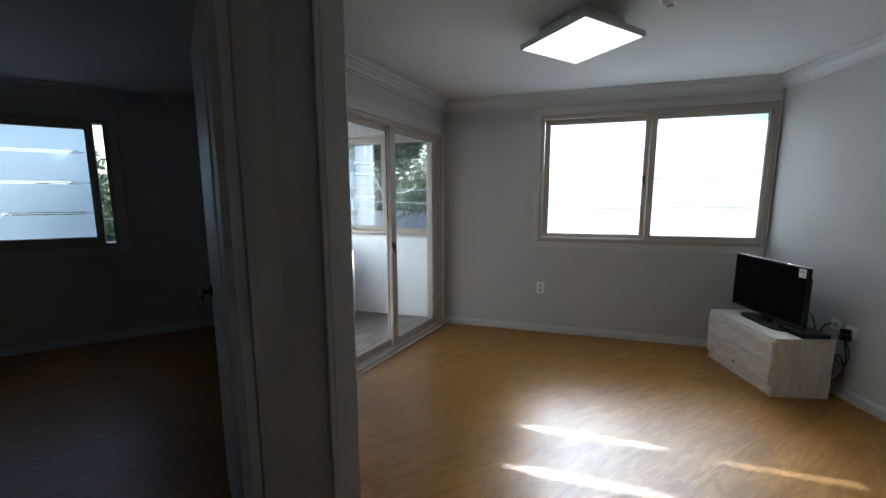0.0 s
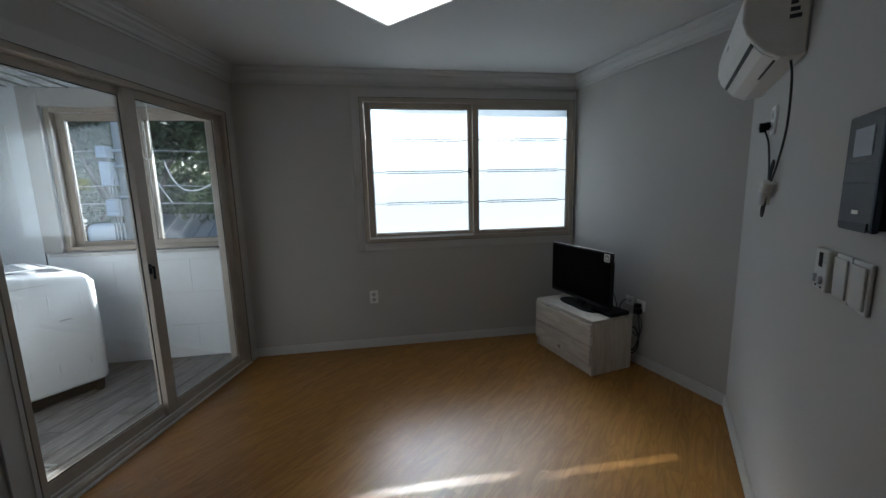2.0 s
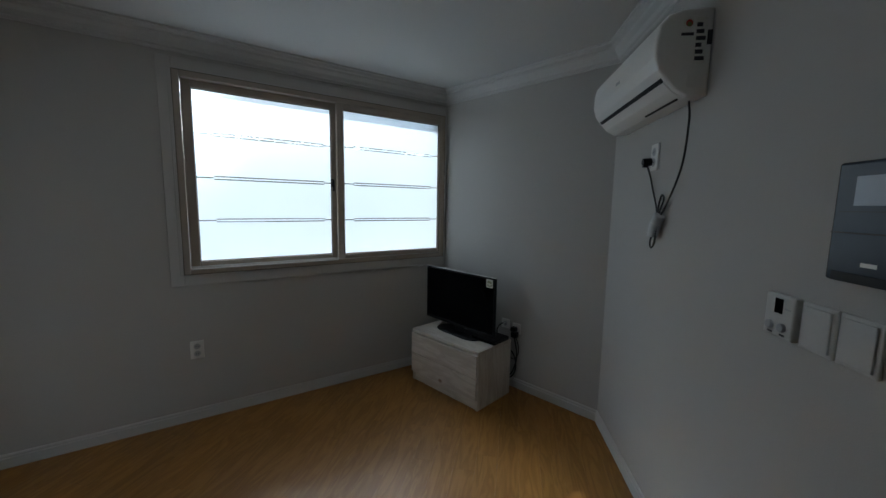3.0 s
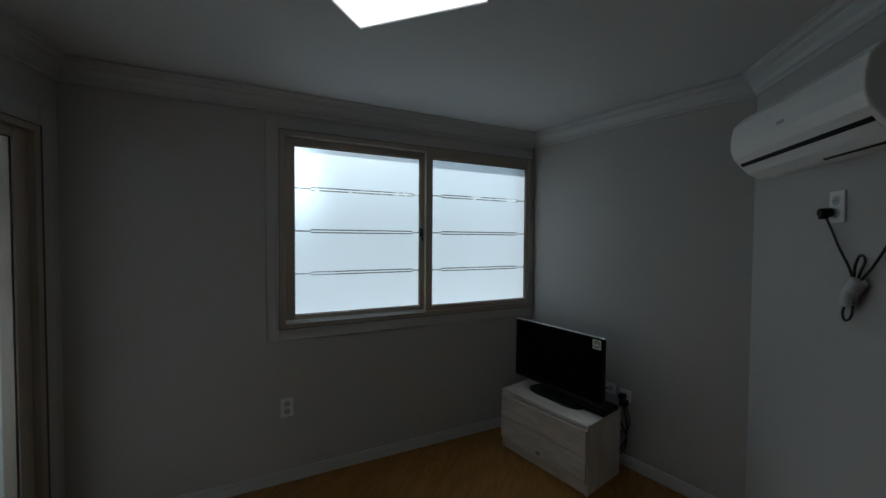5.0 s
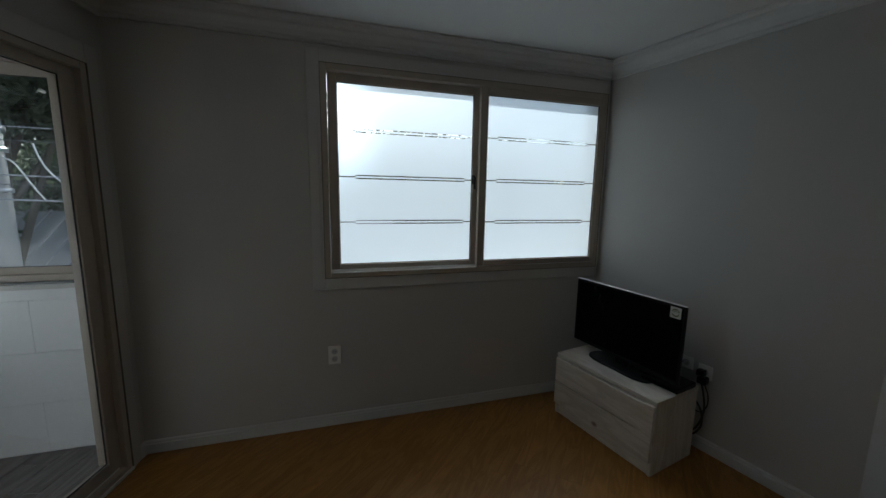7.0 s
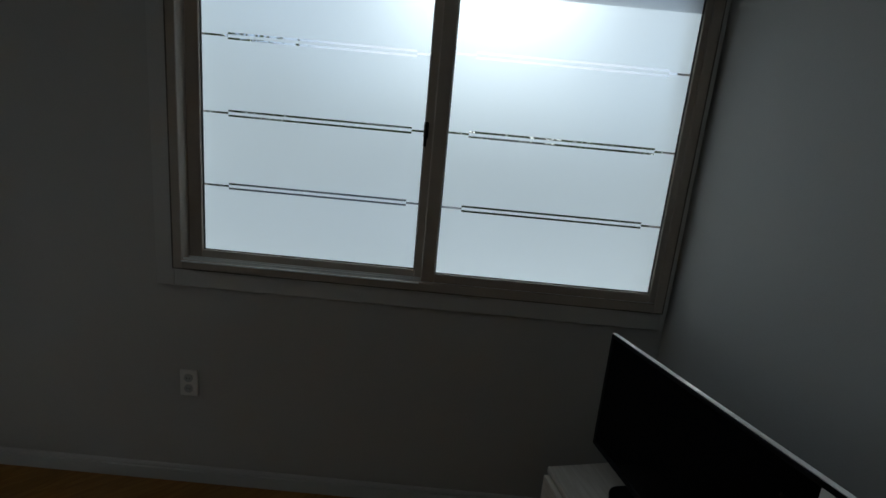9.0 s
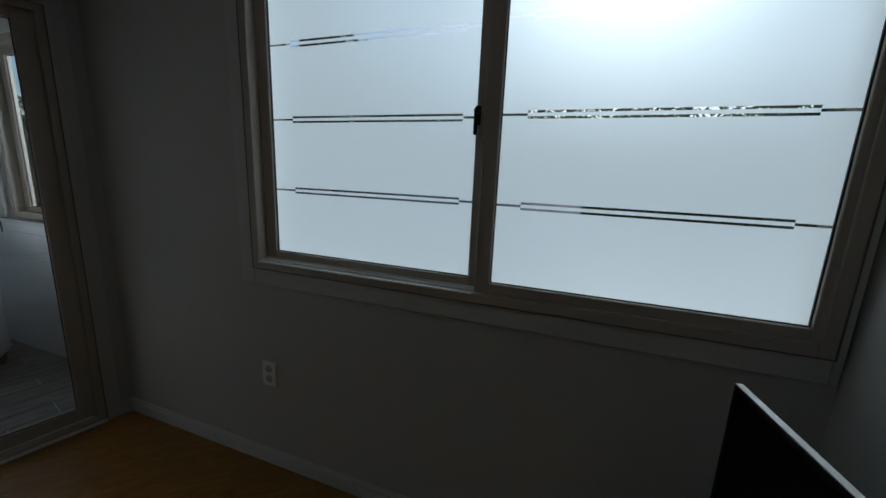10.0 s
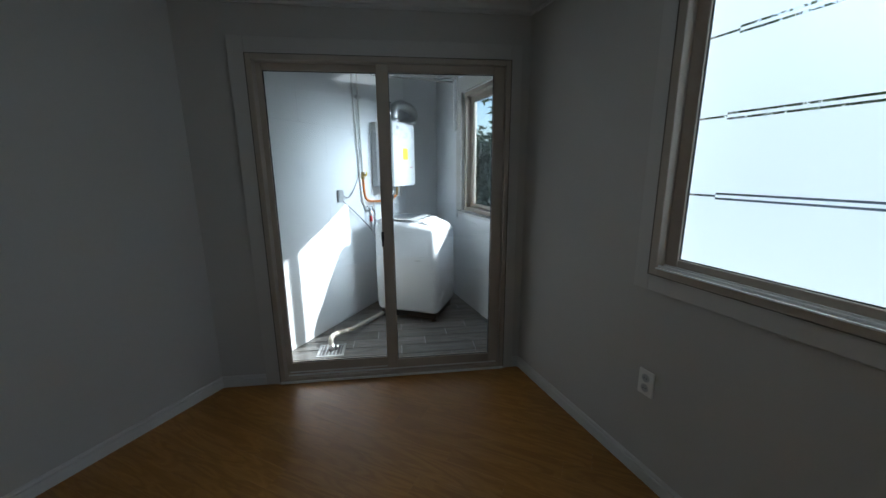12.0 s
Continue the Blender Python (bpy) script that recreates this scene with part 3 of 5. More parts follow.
# sliding balcony door
d1 = tagged(thing("door_1", SD, "closed beige sliding balcony door with two clear panes", "sliding door"), kind="structure")
part("door_frame", frame_ring(SD_L, SD_R, 0.0, SD_T, 0.030, -0.018, 0.13, 0.004, 0.035), M_BEIGE, d1, "beige outer frame")
part("track", join([box(SD_L + 0.046, 0.012, 0.0355, SD_R - 0.046, 0.015, 0.045), box(SD_L + 0.046, 0.052, 0.0355, SD_R - 0.046, 0.055, 0.045), box(SD_L + 0.002, -0.030, 0.001, SD_R - 0.002, -0.0185, 0.016, 0.002)]), M_TRACK, d1, "bright metal threshold track")
sash(d1, SD_L + 0.010, 1.150, 0.0365, SD_T - 0.018, 0.070, 0.052, low=0.070)
sash(d1, 1.085, SD_R - 0.028, 0.0365, SD_T - 0.004, 0.030, 0.072, low=0.070)
part("joint", join([box(SD_L - 0.002, -0.0235, 0.017, SD_L + 0.0016, -0.0165, SD_T), box(SD_R - 0.0016, -0.0235, 0.017, SD_R + 0.002, -0.0165, SD_T), box(SD_L - 0.002, -0.0235, SD_T, SD_R + 0.002, -0.0165, SD_T + 0.002)]), M_JOINT, d1, "thin dark joint round the frame")
latch(d1, 1.088, 0.012, 0.985)
casing("trim_sliding_door", SD, SD_L, SD_R, 0.0, SD_T, 0.090, "white flat trim round the glass door", "lrt", right_wid=0.068)

# balcony window
w2 = tagged(thing("window_2", FARW, "beige sliding balcony window with clear panes", "window"), kind="structure")
x0, x1, z0, z1 = BWIN[0] - BACK_X, BWIN[1] - BACK_X, BWIN[2], BWIN[3]
part("window_frame", frame_ring(x0, x1, z0, z1, 0.040, 0.012, 0.12, 0.004), M_BEIGE, w2, "beige outer frame")
sash(w2, x0 + 0.038, -1.215 - BACK_X, z0 + 0.036, z1 - 0.036, 0.085, 0.062, low=0.042, clear=M_GLASS_SINGLE)
sash(w2, -1.30 - BACK_X, x1 - 0.038, z0 + 0.036, z1 - 0.036, 0.045, 0.062, low=0.042, clear=M_GLASS_SINGLE)
part("window_sill", box(x0 - 0.10, -0.035, z0 - 0.035, x1 + 0.03, 0.011, z0 - 0.006, 0.004), M_TRIM, w2, "white sill board")
casing("trim_balcony_window", FARW, x0, x1, z0, z1, 0.14, "wide white trim round the balcony window", "lt", 0.02)

# solid dark strips that paint the shadow gap at the trim's outer edge
joint = mesh_object("trim_balcony_joint", join([box(x0 - 0.1455, -0.010, z0 - 0.12, x0 - 0.1405, -0.0052, z1 + 0.1455), box(x0 - 0.1405, -0.010, z1 + 0.1405, x1, -0.0052, z1 + 0.1455)]), M_RUBBER)
joint.matrix_world = FARW
tagged(joint, "dark strip drawn as the shadow gap round the wide white trim", "trim", "", "structure")

# bedroom window, one sash slid aside
BW = wall_frame(bed(BED_L, BED_W), bed(BED_L, 0.0))
w3 = tagged(thing("window_3", BW, "frosted bedroom window with one sash slid aside", "window"), kind="structure")
x0, x1, z0, z1 = BED_W - 2.95, BED_W - 1.245, 0.945, 2.135
part("window_frame", frame_ring(x0, x1, z0, z1, 0.036, -0.015, 0.10, 0.004), M_BEIGE, w3, "beige outer frame")
sash(w3, x0 + 0.6, x1 - 0.105, z0 + 0.036, z1 - 0.036, 0.0, 0.058, (1.27, 1.55, 1.83))
sash(w3, x0 + 0.036, x1 - 0.85, z0 + 0.036, z1 - 0.036, 0.045, 0.058, (1.27, 1.55, 1.83))
casing("trim_bedroom_window", BW, x0, x1, z0, z1, 0.075, "white flat trim round the bedroom window")

# bedroom doorway and its open door
BD = wall_frame(bed(0, 1.45), J)
a, b = 1.45 - DOOR_U1, 1.45 - DOOR_U0
casing("trim_bedroom_door", BD, a, b, 0.0, 2.06, 0.085, "white moulded trim round the bedroom doorway", "lrt", 0.022)
jamb = mesh_object("trim_bedroom_jamb", join([box(a + 0.001, 0.0, 0.0, a + 0.03, 0.12, 2.058), box(b - 0.03, 0.0, 0.0, b - 0.001, 0.12, 2.058, 0.004), box(a + 0.031, 0.0, 2.03, b - 0.031, 0.12, 2.058)]), M_TRIM_LIT)
jamb.matrix_world = BD
tagged(jamb, "white wooden door lining", "trim", "", "structure")
post = mesh_object("trim_opening", join([box(1.45 - 0.075, -0.018, 0.0, 1.45 + 0.010, -0.001, 2.40, 0.004), box(1.45 - 0.060, -0.026, 0.0, 1.45 - 0.040, -0.017, 2.40, 0.003)]), M_TRIM_LIT)
post.matrix_world = BD
tagged(post, "white moulded trim at the hall corner", "trim", "", "structure")
hinge = bed(0.115, DOOR_U0 + 0.035)
door_end = bed(0.115 + 0.78 * math.cos(radians(5.5)), DOOR_U0 + 0.035 + 0.78 * math.sin(radians(5.5)))
dm = wall_frame(hinge, door_end)
d2 = tagged(thing("door_2", dm, "white panelled bedroom door standing open", "door"), kind="structure")
leaf = join([box(0, -0.018, 0.012, 0.78, 0.018, 2.02, 0.003)] + [box(0.12, 0.017, zz, 0.66, 0.024, zz + hh, 0.004) for zz, hh in ((0.2, 0.75), (1.12, 0.75))] + [box(0.12, -0.024, zz, 0.66, -0.017, zz + hh, 0.004) for zz, hh in ((0.2, 0.75), (1.12, 0.75))])
part("door_leaf", leaf, M_DOOR, d2, "white panelled leaf")
for sgn in (1, -1):
    part("door_handle", join([cylinder((0.72, sgn * 0.018, 0.98), (0.72, sgn * 0.026, 0.98), 0.026), cylinder((0.72, sgn * 0.026, 0.98), (0.72, sgn * 0.062, 0.98), 0.009), box(0.60, sgn * 0.062 - 0.007, 0.971, 0.73, sgn * 0.062 + 0.007, 0.989, 0.005)]), M_BLACK, d2, "dark lever handle")

# end trim of the wall by the switches
endt = mesh_object("trim_opening_end", join([box(dist(P3, R) - 0.07, -0.014, 0.0, dist(P3, R) + 0.012, -0.001, 2.40, 0.004), box(dist(P3, R) + 0.001, 0.0, 0.0, dist(P3, R) + 0.012, 0.14, 2.40, 0.003)]), M_TRIM)
endt.matrix_world = ACW
tagged(endt, "white trim at the end of the switch wall", "trim", "", "structure")


# ---- baseboards and cornices ----
def corner_cut(a, b, c):
    """How far a moulding of unit depth is cut back at the inner corner b."""
    u, v = (Vector(a) - Vector(b)).normalized(), (Vector(c) - Vector(b)).normalized()
    return 1 / math.tan(math.acos(max(-1, min(1, u.dot(v)))) / 2)


BASE = [(-0.0005, 0.0), (-0.013, 0.0), (-0.013, 0.053), (-0.0115, 0.055), (-0.005, 0.0555), (-0.005, 0.0585), (-0.0105, 0.059), (-0.0105, 0.068), (-0.007, 0.074), (-0.0005, 0.076)]
CORN = [(-0.0005, H - 0.108), (-0.012, H - 0.108), (-0.014, H - 0.094), (-0.026, H - 0.088), (-0.034, H - 0.066), (-0.052, H - 0.046), (-0.056, H - 0.034), (-0.074, H - 0.028), (-0.080, H - 0.012), (-0.092, H - 0.010), (-0.092, H - 0.001), (-0.0005, H - 0.001)]
ring = [J, C, P1, P2, P3, R]
for i in range(5):
    a, b = ring[i], ring[i + 1]
    ma = corner_cut(ring[i - 1], a, b) if i > 0 else 0.0
    mb = corner_cut(a, b, ring[i + 2]) if i < 4 else 0.0
    spans = [(0.0, dist(a, b), ma, mb)]
    if i == 1:
        spans = [(0.0, SD_L - 0.091, ma, 0.0), (SD_R + 0.069, dist(a, b), 0.0, mb)]
    if i == 4:
        spans = [(0.0, dist(a, b) - 0.072, ma, 0.0)]
    for s in spans:
        ob = mesh_object("baseboard", sweep(BASE, *s), M_TRIM)
        ob.matrix_world = wall_frame(a, b)
        tagged(ob, "white moulded baseboard along the papered wall", "baseboard", "baseboards", "structure")
    ob = mesh_object("cornice", sweep(CORN, 0.0, dist(a, b), ma, mb), M_TRIM)
    ob.matrix_world = wall_frame(a, b)
    tagged(ob, "white stepped cornice under the ceiling", "cornice", "cornices", "structure")
for a, b, tail in ((bed(BED_L, BED_W), bed(BED_L, 0.12), 0.0),):
    ob = mesh_object("baseboard", sweep(BASE, 0.0, dist(a, b), 0, 0), M_TRIM)
    ob.matrix_world = wall_frame(a, b)
    tagged(ob, "white moulded baseboard along the papered wall", "baseboard", "baseboards", "structure")
    ob = mesh_object("cornice", sweep(CORN, 0.0, dist(a, b), 0, 0), M_TRIM)
    ob.matrix_world = wall_frame(a, b)
    tagged(ob, "white stepped cornice under the ceiling", "cornice", "cornices", "structure")


# ---- living room things ----
def ceiling_lamp():
    t = thing("ceiling_light", pose(0.80, 4.075, H, rz=45), "square white ceiling light, switched on, under the ceiling", "ceiling light")
    part("base", join([box(-0.17, -0.17, -0.075, 0.17, 0.17, -0.001, 0.012), box(-0.2465, -0.2465, -0.0885, 0.2465, 0.2465, -0.078, 0.003), box(-0.20, -0.20, -0.078, 0.20, 0.20, -0.074)]), M_TRIM, t, "white metal housing")
    part("frame", frame_ring_flat(0.247, 0.012, -0.112, -0.089), M_TRIM, t, "thin white rim")
    part("diffuser", box(-0.234, -0.234, -0.108, 0.234, 0.234, -0.0905, 0.003), M_LAMP, t, "glowing white diffuser")
    for k in range(4):
        a = k * math.pi / 2
        for off in (-0.1, 0.1):
            c, s = math.cos(a), math.sin(a)
            p = Vector((0.195 * c - off * s, 0.195 * s + off * c, -0.058))
            part("clip", box(p.x - 0.014, p.y - 0.014, -0.0735, p.x + 0.014, p.y + 0.014, -0.045, 0.004), M_PLASTIC, t, "small plastic clip")
    return t


def frame_ring_flat(r, wid, z0, z1):
    return join([box(-r, -r, z0, r, -r + wid, z1, 0.002), box(-r, r - wid, z0, r, r, z1, 0.002), box(-r, -r + wid, z0, -r + wid, r - wid, z1, 0.002), box(r - wid, -r + wid, z0, r, r - wid, z1, 0.002)])


def smoke_detector():
    t = thing("smoke_detector", pose(1.21, 3.875, H), "round white smoke detector on the ceiling", "smoke detector")
    part("base", cylinder((0, 0, -0.022), (0, 0, -0.001), 0.052, 0.055, 32, 0.003), M_PLASTIC, t)
    part("head", cylinder((0, 0, -0.050), (0, 0, -0.0225), 0.026, 0.040, 28, 0.004), M_PLASTIC, t, "white sensor head")
    part("sensor", cylinder((0, 0, -0.060), (0, 0, -0.0505), 0.014, 0.018, 20, 0.002), M_GREYPLASTIC, t, "small dark sensor")
    return t


def cabinet():
    m = wall_frame((2.208, 4.616), (2.068, 5.292))
    t = thing("tv_cabinet", m, "low whitewashed knotty pine cabinet with two drawers", "cabinet")
    w, d, h = 0.690, 0.385, 0.433
    for x in (0.0, w - 0.020):
        p = part("side_panel", box(0, -d, -0.020, h - 0.024, 0, 0, 0.002), M_PINE, t)
        p.matrix_local = Matrix.Translation((x, 0, 0)) @ Matrix.Rotation(radians(-90), 4, "Y")
    part("top", box(-0.003, -d, h - 0.0235, w + 0.003, 0.006, h, 0.003), M_PINE, t, "whitewashed pine top board")
    part("back_panel", box(0.021, -d, 0.02, w - 0.021, -d + 0.012, h - 0.0245), M_PINE, t)
    part("plinth", box(0.0205, -0.03, 0.0, w - 0.0205, -0.006, 0.075, 0.003), M_PINE, t, "pine plinth board")

    def front(z0, z1, scoop):
        pts = [(0.004, z0), (w - 0.004, z0), (w - 0.004, z1)]
        if scoop:
            a, b, dip = 0.10, w - 0.13, 0.004
            pts += [(b + 0.035, z1), (b + 0.015, z1 - dip * 0.5), (b - 0.01, z1 - dip), (a + 0.01, z1 - dip), (a - 0.015, z1 - dip * 0.5), (a - 0.035, z1)]
        pts += [(0.004, z1)]
        bm = prism(pts, -0.020, 0.0, 0.0025)
        bmesh.ops.transform(bm, matrix=Matrix(((1, 0, 0, 0), (0, 0, -1, 0), (0, 1, 0, 0), (0, 0, 0, 1))), verts=bm.verts)
        bmesh.ops.translate(bm, verts=bm.verts, vec=(0, 0.001, 0))
        return bm
    part("drawer", front(0.080, 0.235, False), M_PINE, t, "pine drawer front")
    part("drawer", front(0.242, 0.4055, True), M_PINE, t, "pine drawer front with a scooped grip")
    for z in (0.12, 0.28):
        part("drawer_box", box(0.03, -d + 0.02, z - 0.03, w - 0.03, -0.022, z + 0.06), M_PINE, t)
    return t


def television():
    m = wall_frame((2.352, 4.632), (2.240, 5.366))
    t = thing("television", m, "switched-off black flat television on the pine cabinet", "television")
    w, z0, z1 = dist((2.352, 4.632), (2.240, 5.366)), 0.492, 0.928
    part("bezel", join([box(0, -0.018, z0, w, 0.0, z0 + 0.022, 0.004), box(0, -0.018, z1 - 0.014, w, 0.0, z1, 0.003), box(0, -0.018, z0 + 0.022, 0.014, 0.0, z1 - 0.014, 0.003), box(w - 0.014, -0.018, z0 + 0.022, w, 0.0, z1 - 0.014, 0.003)]), M_BLACK, t, "black plastic bezel")
    part("screen", box(0.0135, -0.017, z0 + 0.0215, w - 0.0135, -0.004, z1 - 0.0135), M_SCREEN, t, "dark glossy screen")
    part("back", join([box(0.012, -0.040, z0 + 0.01, w - 0.012, -0.0182, z1 - 0.07, 0.010), box(0.16, -0.070, z0 + 0.03, w - 0.16, -0.0395, z1 - 0.16, 0.012)]), M_BLACK, t)
    part("rim", box(0.002, -0.0165, z1 + 0.0003, w - 0.002, -0.0015, z1 + 0.0022), M_PLASTIC, t, "thin light top edge")
    part("neck", box(w / 2 - 0.045, -0.050, 0.444, w / 2 + 0.045, -0.022, 0.500, 0.008), M_BLACK, t)
    base = [(w / 2 + 0.235 * math.cos(a) * (1 - 0.06 * math.cos(4 * a)), -0.030 + 0.095 * math.sin(a) * (1 - 0.10 * math.cos(4 * a))) for a in (2 * math.pi * k / 40 for k in range(40))]
    part("stand", prism(base, 0.4335, 0.446, 0.003), M_BLACK, t, "glossy black oval stand")
    stick = part("sticker", box(0.024, 0.0005, z1 - 0.072, 0.082, 0.0016, z1 - 0.012), M_PAPER, t, "white sticker with a round green print")
    bm = bmesh.new()
    for rr0, rr1, a0, a1 in ((0.016, 0.022, 0.2, 3.0), (0.007, 0.012, 0.0, 3.1), (0.016, 0.022, 3.4, 5.9)):
        n = 14
        for k in range(n):
            u, v = a0 + (a1 - a0) * k / n, a0 + (a1 - a0) * (k + 1) / n
            bm.faces.new([bm.verts.new((0.053 + r * math.cos(q), 0.0022, z1 - 0.042 + r * math.sin(q))) for r, q in ((rr0, u), (rr1, u), (rr1, v), (rr0, v))])
    part("print", bm, M_OLIVE, stick, "olive green ring print")
    return t


def settop_box():
    m = wall_frame((2.365, 4.640), (2.318, 4.868))
    t = thing("set_top_box", m, "small flat black set-top box on the cabinet", "set-top box")
    part("case", box(0.0, -0.185, 0.4365, 0.215, 0.0, 0.468, 0.006), M_BLACK, t)
    part("front_strip", box(0.012, 0.0002, 0.444, 0.203, 0.0015, 0.460), M_SCREEN, t, "glossy front strip")
    for x in (0.02, 0.195):
        for y in (-0.165, -0.02):
            part("foot", cylinder((x, y, 0.4335), (x, y, 0.4363), 0.008, seg=10), M_RUBBER, t)
    return t


def socket(m, x, z, w=0.075, h=0.118, holes=2, label="white double wall socket on the papered wall", group="wall sockets"):
    t = thing("wall_socket", m @ Matrix.Translation((x, 0, z)), label, "socket", group)
    part("plate", box(-w / 2, -0.010, -h / 2, w / 2, -0.0006, h / 2, 0.003), M_PLASTIC, t)
    for k in range(holes):
        zz = 0 if holes == 1 else (k - 0.5) * 0.048
        ring_ = part("outlet", cylinder((0, -0.0102, zz), (0, -0.0122, zz), 0.0195, seg=24), M_TRIM, t, "round white outlet")
        # flat grey disc, its colour stands for the shade inside the outlet
        part("recess_shade", cylinder((0, -0.01225, zz), (0, -0.0128, zz), 0.0165, seg=24), M_GREYPLASTIC, ring_, "grey disc painted as the recess shade")
        for dx in (-0.006, 0.006):
            part("pin_hole", cylinder((dx, -0.0129, zz), (dx, -0.0134, zz), 0.0025, seg=8), M_BLACK, ring_)
    return t


def air_conditioner():
    t = thing("air_conditioner", ACW, "white wall-mounted split air conditioner with side stickers", "air conditioner")
    s0, s1 = 0.165, 0.945
    prof = [(-0.001, 1.846), (-0.070, 1.842), (-0.115, 1.868), (-0.148, 1.904), (-0.176, 1.940), (-0.190, 1.985), (-0.190, 2.045), (-0.180, 2.095), (-0.152, 2.127), (-0.100, 2.144), (-0.001, 2.147)]
    bm = sweep(prof, s0, s1)
    sharp = [e for e in bm.edges if abs(e.verts[0].co.x - e.verts[1].co.x) < 1e-6]
    bmesh.ops.bevel(bm, geom=sharp, offset=0.008, segments=2, profile=0.5, affect="EDGES")
    for f in bm.faces:
        f.smooth = False
    part("body", bm, M_PLASTIC, t, "white plastic body")
    part("slot", sweep([(-0.146, 1.9025), (-0.156, 1.9150), (-0.158, 1.9120), (-0.148, 1.8985)], s0 + 0.03, s1 - 0.022), M_BLACK, t, "long black air slot")
    flap = part("flap", sweep([(-0.1450, 1.9000), (-0.1180, 1.8700), (-0.0850, 1.8500), (-0.0860, 1.8480), (-0.1195, 1.8675), (-0.1470, 1.8980)], s0 + 0.03, s1 - 0.022), M_PLASTIC, t, "white louvre flap")
    part("slot", sweep([(-0.076, 1.8450), (-0.083, 1.8490), (-0.084, 1.8465), (-0.077, 1.8425)], s1 - 0.33, s1 - 0.05), M_BLACK, flap, "thin dark gap")
    part("badge", box((s0 + s1) / 2 - 0.022, -0.1925, 2.005, (s0 + s1) / 2 + 0.022, -0.1902, 2.017), M_GREYPLASTIC, t, "small grey badge")
    # stickers on the end that faces the doorway
    st = part("sticker", box(s1 + 0.0003, -0.062, 1.955, s1 + 0.0012, -0.022, 2.112), M_PAPER, t, "pale label with lines of dark print")
    for k in range(6):
        z = 1.966 + k * 0.023
        part("print", box(s1 + 0.0013, -0.058, z, s1 + 0.002, -0.026 - (k % 3) * 0.006, z + 0.014), M_INK, st)
    st2 = part("sticker", cylinder((s1 + 0.0003, -0.084, 2.092), (s1 + 0.0012, -0.084, 2.092), 0.019, seg=24), M_PAPER, t, "round energy label")
    part("print", cylinder((s1 + 0.0013, -0.084, 2.094), (s1 + 0.002, -0.084, 2.094), 0.012, seg=20), M_REDINK, st2, "red round print")
    part("print", cylinder((s1 + 0.0021, -0.084, 2.090), (s1 + 0.0027, -0.084, 2.090), 0.008, seg=16), M_OLIVE, st2)
    part("sticker", box(s1 + 0.0003, -0.020, 2.02, s1 + 0.0012, -0.003, 2.07), M_INK, t, "small dark label")
    part("sticker", box(s1 + 0.0003, -0.108, 2.052, s1 + 0.0012, -0.066, 2.062), M_INK, t, "dark line of print")
    part("knock_out", box(s1 + 0.0003, -0.075, 1.875, s1 + 0.0016, -0.030, 1.925, 0.001), M_PLASTIC, t, "square pipe knock-out")
    part("bracket", box(s1 + 0.0003, -0.0022, 1.86, s1 + 0.006, -0.001, 2.13), M_GREYPLASTIC, t, "grey mounting edge")
    return t


def ac_cable():
    t = thing("power_cable", ACW, "black air conditioner cable bundled in clear wrap on the wall", "cable")
    part("cord", tube([(0.880, -0.03, 1.843), (0.874, -0.02, 1.77), (0.836, -0.012, 1.61), (0.755, -0.014, 1.47), (0.700, -0.02, 1.395), (0.672, -0.026, 1.34), (0.650, -0.03, 1.285), (0.662, -0.03, 1.255), (0.688, -0.03, 1.275), (0.690, -0.026, 1.33), (0.703, -0.022, 1.42), (0.720, -0.018, 1.475), (0.696, -0.016, 1.492), (0.678, -0.018, 1.45), (0.684, -0.022, 1.39)], 0.0042), M_RUBBER, t)
    part("cord", tube([(0.688, -0.022, 1.385), (0.650, -0.018, 1.45), (0.596, -0.014, 1.52), (0.562, -0.016, 1.585), (0.552, -0.030, 1.635)], 0.0042), M_RUBBER, t)
    part("plug", join([cylinder((0.552, -0.014, 1.652), (0.552, -0.052, 1.652), 0.019, 0.016, 20, 0.003), box(0.541, -0.050, 1.626, 0.563, -0.026, 1.649, 0.004)]), M_BLACK, t, "round black plug")
    part("wrap", tube([(0.712, -0.024, 1.405), (0.692, -0.028, 1.375), (0.676, -0.030, 1.345), (0.668, -0.032, 1.31)], 0.021, 12, 7, 0.22), M_WRAP, t, "crumpled clear plastic wrap")
    part("tie", cylinder((0.692, -0.0285, 1.374), (0.689, -0.029, 1.368), 0.0215, seg=16), M_PLASTIC, t)
    return t


def intercom():
    t = thing("video_intercom", ACW @ Matrix.Translation((1.632, 0, 1.411)) @ Matrix.Diagonal((0.935, 0.9, 1.06, 1)), "slate blue video intercom panel on the switch wall", "intercom")
    part("back_box", box(-0.088, -0.030, -0.112, 0.088, -0.0006, 0.112, 0.004), M_BLACK, t)
    part("front", box(-0.092, -0.046, -0.117, 0.092, -0.0302, 0.117, 0.006), M_SLATE, t, "slate blue glossy front")
    part("screen", box(-0.045, -0.0475, 0.032, 0.050, -0.0462, 0.088), M_DISPLAY, t, "small grey screen")
    part("groove", box(-0.090, -0.0467, -0.022, 0.090, -0.0461, -0.019), M_BLACK, t)
    part("groove", box(-0.075, -0.0467, 0.020, 0.075, -0.0461, 0.0215), M_BLACK, t)
    part("badge", box(-0.012, -0.0472, -0.083, 0.022, -0.0462, -0.075), M_PAPER, t, "small white badge")
    part("speaker_lip", box(-0.075, -0.0485, -0.1165, 0.075, -0.0462, -0.098, 0.001), M_BLACK, t, "black lower lip")
    return t


